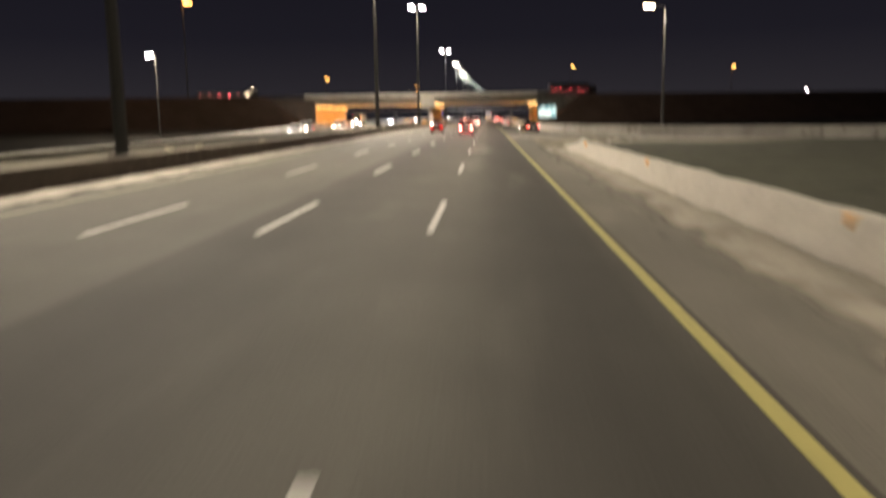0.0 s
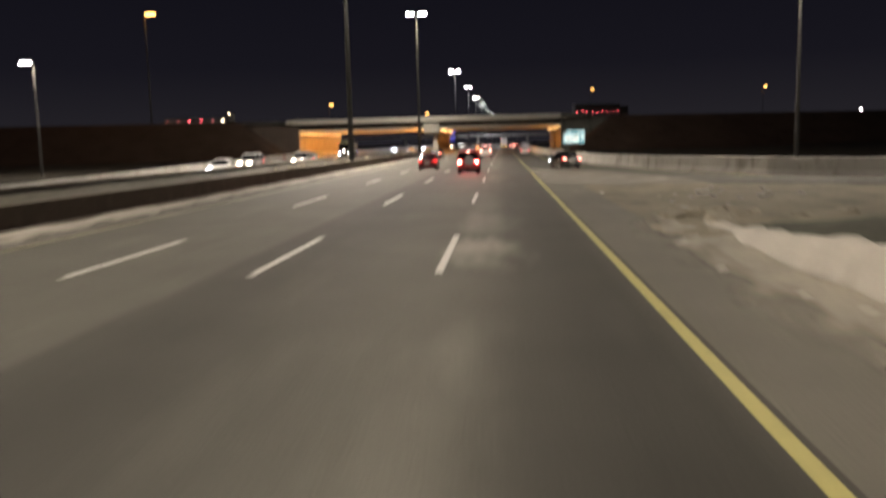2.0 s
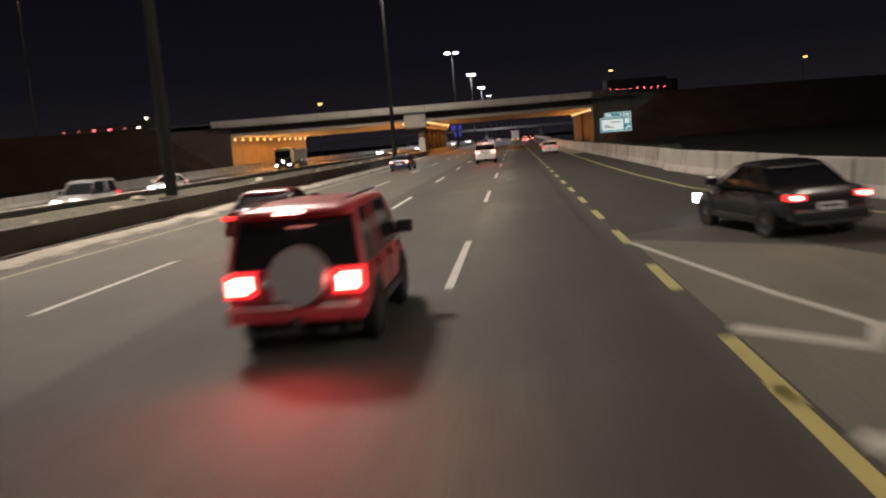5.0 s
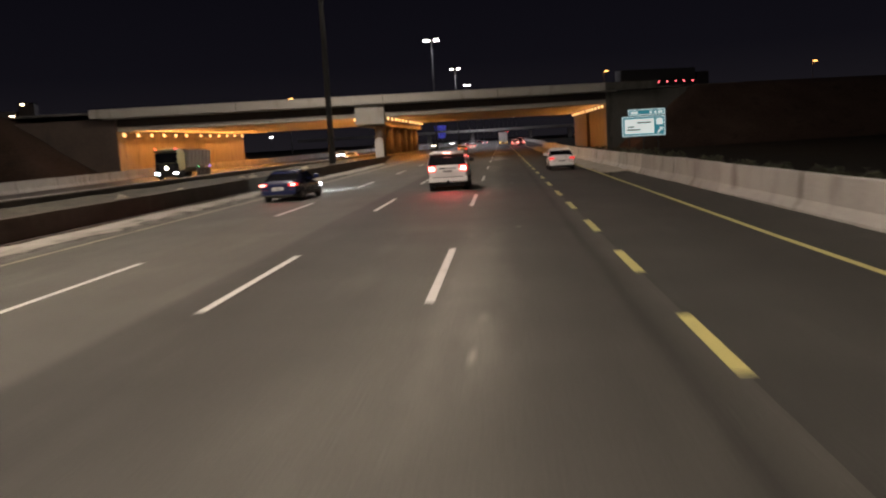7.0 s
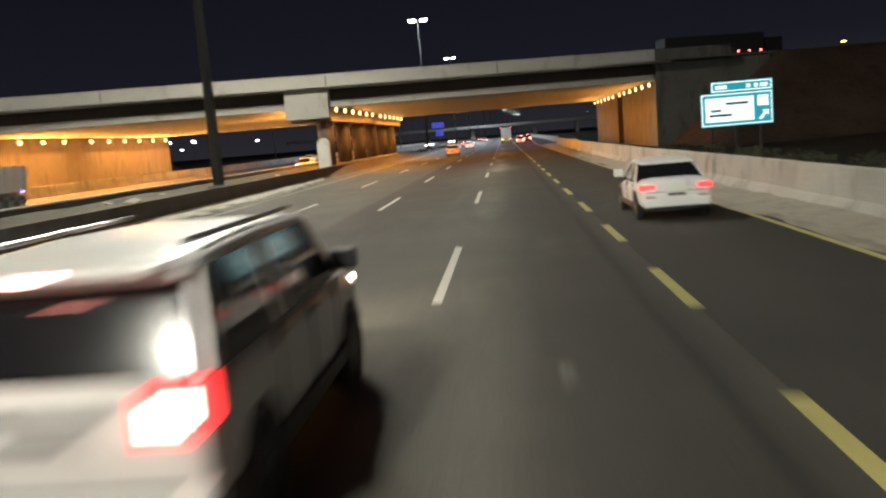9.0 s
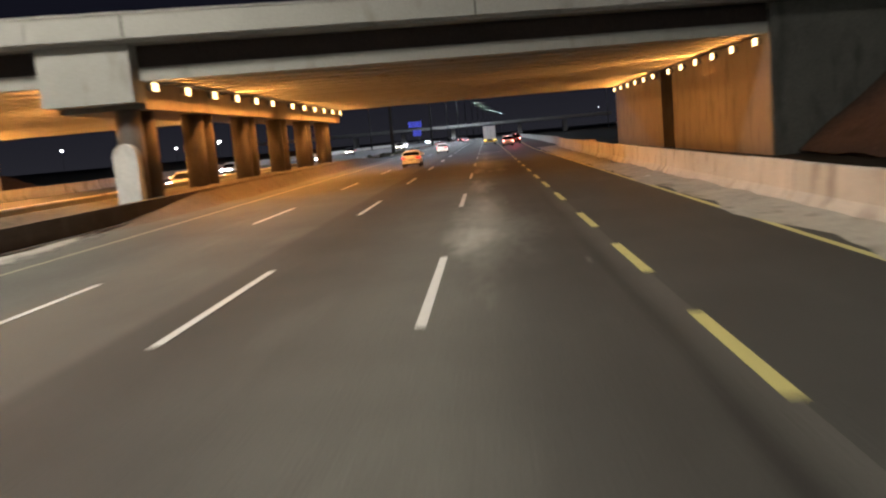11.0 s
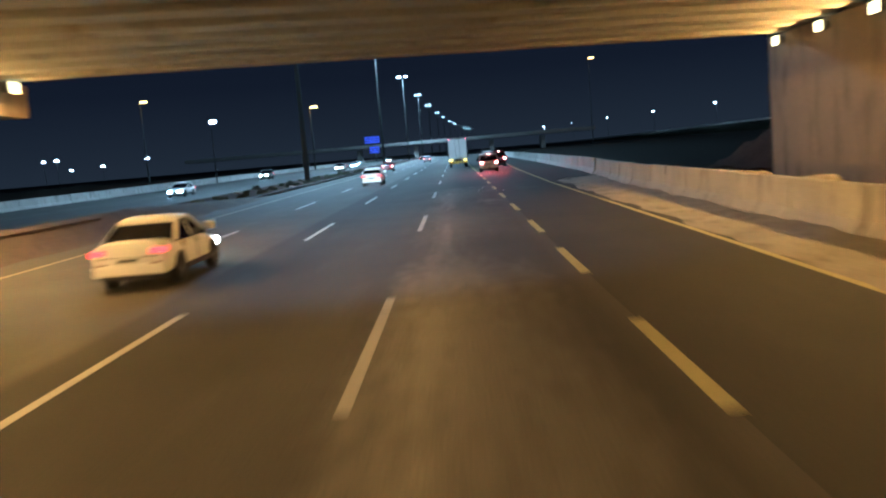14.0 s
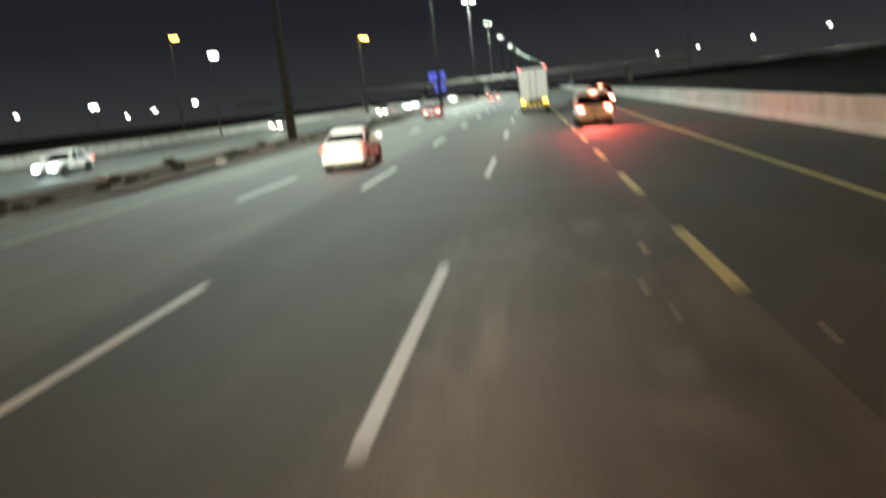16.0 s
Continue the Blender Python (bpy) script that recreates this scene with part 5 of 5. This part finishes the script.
def box_truck(m):
    top = thing("box_truck", "white box lorry with yellow rear bar, seen from behind", "truck", "", m)
    part("box_body", box(-1.25, 1.25, 0.0, 8.6, 1.15, 3.85, bevel=0.04), M_BOX, top)
    for x0, x1 in ((-1.18, -0.012), (0.012, 1.18)):
        d = part("rear_door", box(x0, x1, -0.035, 0.0, 1.22, 3.78, bevel=0.012), M_BOX, top)
        part("lock_rod", tube((x0 + (0.9 if x0 < -0.5 else 0.25), -0.06, 1.25), (x0 + (0.9 if x0 < -0.5 else 0.25), -0.06, 3.75), 0.018, seg=8), M_STEEL, d)
    fr = box(-1.28, -1.19, -0.05, 0.02, 1.15, 3.88)
    box(1.19, 1.28, -0.05, 0.02, 1.15, 3.88, fr)
    box(-1.19, 1.19, -0.05, 0.02, 3.79, 3.88, fr)
    part("rear_frame", fr, M_STEEL, top)
    part("bumper_bar", box(-1.2, 1.2, -0.1, 0.02, 0.58, 0.86, bevel=0.02), M_CHEV_Y, top, "yellow reflective rear bar")
    for k in range(6):
        part("bar_stripe", box(-1.1 + k * 0.4, -0.95 + k * 0.4, -0.106, -0.101, 0.6, 0.84), M_PRED, top)
    for s in (-1, 1):
        part("tail_light", box(min(s * 0.75, s * 1.15), max(s * 0.75, s * 1.15), -0.08, 0.0, 0.92, 1.08, bevel=0.02), G_AMBER, top)
        part("marker_light", box(min(s * 1.05, s * 1.22), max(s * 1.05, s * 1.22), -0.07, -0.051, 3.8, 3.87), G_REDDOT, top)
        for y in (1.8, 2.9, 9.7):
            wheel(top, s * 1.05, y, 0.5, 0.32, M_DARKSTEEL, 5)
    part("chassis", box(-0.45, 0.45, 0.1, 10.6, 0.75, 1.14), M_DARKSTEEL, top)
    part("cab", loft([ring(8.75, 0.7, 3.0, 2.4, 0.05), ring(9.6, 0.6, 3.1, 2.45, 0.06), ring(10.5, 0.55, 2.9, 2.4, 0.08), ring(10.9, 0.6, 2.3, 2.3, 0.1)]), M_PWHITE, top, smooth=True)
    part("windscreen", box(-1.05, 1.05, 10.55, 10.86, 1.9, 2.7, bevel=0.05), M_GLASS, top)
    return top


box_truck(Matrix.Translation((1.75, 362.0, 0)))


def dump_truck(m):
    top = thing("dump_truck", "tipper lorry with pale cab and marker lights on the opposite road", "truck", "", m)
    part("cab", loft([ring(3.0, 0.9, 3.1, 2.4, 0.05), ring(3.6, 0.75, 3.2, 2.48, 0.05), ring(4.7, 0.65, 3.1, 2.48, 0.06), ring(4.95, 0.6, 2.6, 2.4, 0.06)]), M_GREEN, top)
    part("windscreen", box(-1.1, 1.1, 4.72, 4.97, 1.75, 2.75, bevel=0.04), M_GLASS, top)
    part("front_panel", box(-1.16, 1.16, 4.6, 4.99, 0.96, 1.72, bevel=0.05), M_PBLACK, top)
    part("sun_visor", box(-1.15, 1.15, 4.8, 5.15, 2.85, 2.95, bevel=0.02), M_PLASTIC, top)
    part("bumper", box(-1.22, 1.22, 4.85, 5.1, 0.45, 0.95, bevel=0.05), M_PLASTIC, top)
    part("grille", box(-0.8, 0.8, 4.9, 5.0, 1.0, 1.6, bevel=0.02), M_PLASTIC, top)
    tip = bmesh.new()
    hexa([(-1.1, -4.2, 1.25), (1.1, -4.2, 1.25), (1.1, 2.6, 1.25), (-1.1, 2.6, 1.25), (-1.25, -4.5, 2.9), (1.25, -4.5, 2.9), (1.25, 2.7, 3.1), (-1.25, 2.7, 3.1)], tip)
    body = part("tipper_body", tip, M_DUMP, top)
    for s in (-1, 1):
        for k in range(7):
            y = -4.0 + k * 1.05
            part("body_rib", hexa([(s * 1.1, y, 1.3), (s * 1.2, y, 1.3), (s * 1.2, y + 0.1, 1.3), (s * 1.1, y + 0.1, 1.3), (s * 1.24, y, 2.9), (s * 1.34, y, 2.9), (s * 1.34, y + 0.1, 2.9), (s * 1.24, y + 0.1, 2.9)]), M_DUMP, body)
        for y in (-3.4, -2.2, -1.0, 3.9):
            wheel(top, s * 1.05, y, 0.52, 0.34, M_DARKSTEEL, 5)
        part("headlight", box(min(s * 0.75, s * 1.12), max(s * 0.75, s * 1.12), 5.08, 5.14, 0.68, 0.88, bevel=0.03), G_HEAD, top)
        part("marker_light", box(min(s * 0.95, s * 1.05), max(s * 0.95, s * 1.05), 4.9, 4.96, 3.1, 3.18), G_REDDOT, top)
        part("side_marker", box(min(s * 1.26, s * 1.3), max(s * 1.26, s * 1.3), -0.4, -0.2, 1.2, 1.3), G_GREENDOT, top)
        part("side_marker", box(min(s * 1.26, s * 1.3), max(s * 1.26, s * 1.3), -3.6, -3.4, 1.2, 1.3), G_BLUEDOT, top)
    part("centre_light", box(-0.14, 0.14, 5.0, 5.06, 1.15, 1.4, bevel=0.03), G_HEADW, top)
    part("chassis", box(-0.45, 0.45, -4.3, 4.6, 0.75, 1.24), M_DARKSTEEL, top)
    return top


dump_truck(pose(-31.5, 204, -0.004, 0, 0, 180))
beams(-31.5, 198.4, 0.8, 900, (0.8, 0.9, 1.0), -1)

# dark lorries on the crossing road
def lorry(m, label, length, lights, tall=3.75):
    top = thing("covered_lorry", label, "truck", "lorries on the crossing road", m)
    part("cover", box(-1.25, 1.25, -length / 2, length / 2, 1.1, tall, bevel=0.05), M_PLASTIC, top)
    part("cab", box(-1.2, 1.2, length / 2 + 0.3, length / 2 + 2.5, 0.6, 3.1, bevel=0.2), M_PBLACK, top)
    part("chassis", box(-0.45, 0.45, -length / 2 + 0.2, length / 2 + 2.2, 0.7, 1.09), M_DARKSTEEL, top)
    for y, z, w, lit in lights:
        part("side_light", box(1.255, 1.32, y - w / 2, y + w / 2, z - 0.09, z + 0.09, bevel=0.02), lit, top)
    for y in (-length / 2 + 1.2, -length / 2 + 2.4, length / 2 + 1.3):
        for s in (-1, 1):
            wheel(top, s * 1.0, y, 0.5, 0.32, M_DARKSTEEL, 5)
    return top


lorry(pose(27, 262, 8.31, 0, 0, -75), "dark covered lorry with red side lights on the crossing road", 13, [(-6.0 + k * 1.5, 1.65, 0.16, G_REDDOT) for k in range(9)])
lorry(pose(-77, 238, 8.31, 0, 0, -75), "dark covered lorry with dim red lights on the crossing road", 15,
      [(-6.6, 1.2, 0.5, G_REDDIM), (-4.0, 1.2, 0.5, G_REDDIM), (-1.2, 1.2, 0.6, G_REDDOT), (1.6, 1.2, 0.6, G_REDDOT), (4.4, 1.2, 0.5, G_REDDIM), (6.9, 1.2, 0.8, G_WARM), (8.5, 2.85, 0.5, G_WARM)], 1.9)

# ---- small things ----
for x, y in ((6.62, 17.1), (6.60, 35.1), (6.62, 1.0)):
    post = thing("delineator", "square orange reflector on a short post behind the wall", "road marker", "orange markers", Matrix.Translation((x, y, 0.55)))
    part("stem", tube((0, 0.06, -0.2), (0, 0.06, 0.2), 0.025, seg=8), M_STEEL, post)
    part("reflector", box(-0.12, 0.12, 0.0, 0.03, 0.02, 0.24, bevel=0.008), M_REFLECT, post)
for x, y, r in ((10.35, 277.0, 1.0), (10.25, 275.2, 0.8), (10.3, 270.9, 0.95)):
    ob = rock(r, int(y), M_SAND, "rock")
    ob.matrix_basis = Matrix.Translation((x, y, 0.52))
    tagged(ob, "large pale stone lying behind the concrete barrier", "rock", "stones behind the barrier")
# broken slabs where the low wall has fallen
M_RUBBLE = mat("sandy_broken_concrete", (0.36, 0.325, 0.255), 0.95, var=0.3, scale=1.6, fine=14, bump=0.7, dirt=(0.19, 0.165, 0.12), dirt_at=0.52)
for x, y, w, d, h, rx, ry, rz in ((6.4, 50.8, 1.2, 0.6, 0.3, 4, -9, 8), (5.6, 47.4, 0.8, 1.6, 0.13, 2, 3, 6), (7.0, 48.7, 0.7, 1.5, 0.36, 3, 6, -8), (8.3, 50.6, 1.6, 0.7, 0.2, -6, 5, -30), (9.6, 49.3, 1.2, 0.8, 0.24, 5, 7, 60), (7.6, 52.2, 0.9, 0.5, 0.18, -8, 4, 5), (10.8, 51.0, 1.4, 0.6, 0.2, 3, -8, 12)):
    bm = box(-w / 2, w / 2, -d / 2, d / 2, 0, h, bevel=0.035)
    bmesh.ops.subdivide_edges(bm, edges=bm.edges[:], cuts=2, use_grid_fill=True)
    for v in bm.verts:
        v.co += Vector((noise.noise((v.co.x * 2 + x, v.co.y * 2, v.co.z * 2)), noise.noise((v.co.x * 2, v.co.y * 2 + y, 4)), 0.7 * noise.noise((v.co.x * 3 + y, v.co.y * 3, 6)))) * 0.2
    ob = link("concrete_slab", bm, M_RUBBLE)
    ob.matrix_basis = pose(x, y, -0.09, rx, ry, rz)
    tagged(ob, "broken pale concrete slab lying in the sand", "rubble", "rubble by the verge wall")
rnd = random.Random(21)
for k in range(16):
    r = rnd.uniform(0.1, 0.27)
    ob = rock(r, 40 + k, M_SAND, "concrete_lump")
    ob.matrix_basis = pose(rnd.uniform(6.2, 9.0), rnd.uniform(46.5, 53), r * 0.25, rnd.uniform(-20, 20), rnd.uniform(-20, 20), rnd.uniform(0, 360))
    tagged(ob, "broken pale concrete lump at the end of the low wall", "rubble", "rubble by the verge wall")
for x, y, s in ((5.15, 44.6, 0.16), (5.6, 38.2, 0.09), (9.5, 59.5, 0.14), (11.2, 58.8, 0.22), (8.3, 61.2, 0.08), (13.2, 60.5, 0.12), (6.9, 40.7, 0.1), (7.6, 228, 0.12), (8.0, 196.5, 0.2), (7.5, 60.2, 0.07),
                (10.3, 62.0, 0.1), (5.9, 30.5, 0.12), (5.6, 63.5, 0.1), (5.82, 28.3, 0.09), (5.07, 40.8, 0.1), (6.0, 36.9, 0.12), (9.4, 61.0, 0.3), (10.8, 65.4, 0.12), (12.7, 63.9, 0.12), (11.9, 60.5, 0.16), (8.5, 59.0, 0.1), (10.8, 63.5, 0.1), (10.2, 58.4, 0.09), (7.4, 57.0, 0.07), (9.0, 55.5, 0.08), (2.74, 299.1, 0.05), (2.46, 296.9, 0.045), (2.62, 295.8, 0.03), (3.76, 294.8, 0.04)):
    own = bmesh.new()
    bmesh.ops.create_icosphere(own, subdivisions=2, radius=s)
    for v in own.verts:
        v.co *= 0.7 + 0.6 * noise.noise((v.co.x / s * 1.2 + x, v.co.y / s * 1.2, v.co.z / s))
        v.co.z *= 0.55
        v.co.x *= 1.5
    ob = link("litter", own, M_TRASH)
    ob.matrix_basis = pose(x, y, s * 0.3 + (0.02 if y < 70 and x > 6.7 else 0), 0, 0, k * 37 % 180)
    tagged(ob, "crumpled pale scrap of litter on the ground", "litter", "litter by the road")


def shrub(x, y, z, r, seed, label, group):
    rr = random.Random(seed)
    top = thing("shrub", label, "shrub", group, Matrix.Translation((x, y, z)))
    bm = tube((0, 0, -0.06), (0, 0, r * 0.22), 0.05, 0.035, None, 6)
    for k in range(5):
        a = rr.uniform(0, 6.28)
        tube((0, 0, r * 0.15), (math.cos(a) * r * 0.5, math.sin(a) * r * 0.5, r * 0.8), 0.03, 0.01, bm, 5)
    part("stem", bm, M_EARTH, top)
    own = bmesh.new()
    for k in range(420):
        a, b = rr.uniform(0, 6.28), rr.uniform(0.05, 1.0)
        d = r * (0.45 + 0.55 * rr.random() ** 0.5) * (0.8 + 0.4 * noise.noise((math.cos(a) * 2 + seed, math.sin(a) * 2, b)))
        c = Vector((math.cos(a) * d * math.sqrt(1 - b * b * 0.7), math.sin(a) * d * math.sqrt(1 - b * b * 0.7), b * r * 0.85 * (0.6 + d / r * 0.5)))
        t = Euler((rr.uniform(0, 6), rr.uniform(0, 6), rr.uniform(0, 6))).to_matrix()
        s = rr.uniform(0.035, 0.09) * (0.6 + r * 0.5)
        own.faces.new([own.verts.new(c + t @ Vector(q)) for q in ((-s, 0, 0), (0, -s * 0.45, 0), (s, 0, 0), (0, s * 0.45, 0))])
    part("foliage", own, M_SHRUB, top)
    return top


rnd = random.Random(8)
for k in range(80):
    x, y = (rnd.uniform(11.2, 13.2), 140 + k * 3.6) if k < 20 else (-14.7 - 1.2 * rnd.random() - (2.6 if k % 4 == 0 else 0), 286 + (k - 20) * 1.9 + rnd.uniform(-0.8, 0.8))
    r = rnd.uniform(0.7, 1.25) if k < 20 else rnd.uniform(0.28, 0.58)
    shrub(x, y, -0.04 if k < 20 else 0.08, r, k, "low dusty shrub behind the concrete barrier" if k < 20 else "low dusty shrub on the median bed", "roadside shrubs" if k < 20 else "median shrubs")

# distant lamps beyond the opposite road, small and low
rnd = random.Random(77)
for k in range(14):
    x, y = -150 - 22 * k + rnd.uniform(-8, 8), 640 + rnd.uniform(-60, 160)
    top = thing("street_lamp", "far small white street lamp in the dark", "street lamp", "far lamps", Matrix.Translation((x, y, -0.04)))
    H = rnd.uniform(9, 15)
    part("pole", tube((0, 0, 0), (0, 0, H), 0.12, 0.08, seg=8), M_STEEL, top)
    part("head", box(-0.8, 0.8, -0.3, 0.3, H, H + 0.45, bevel=0.08), G_COOL, top)
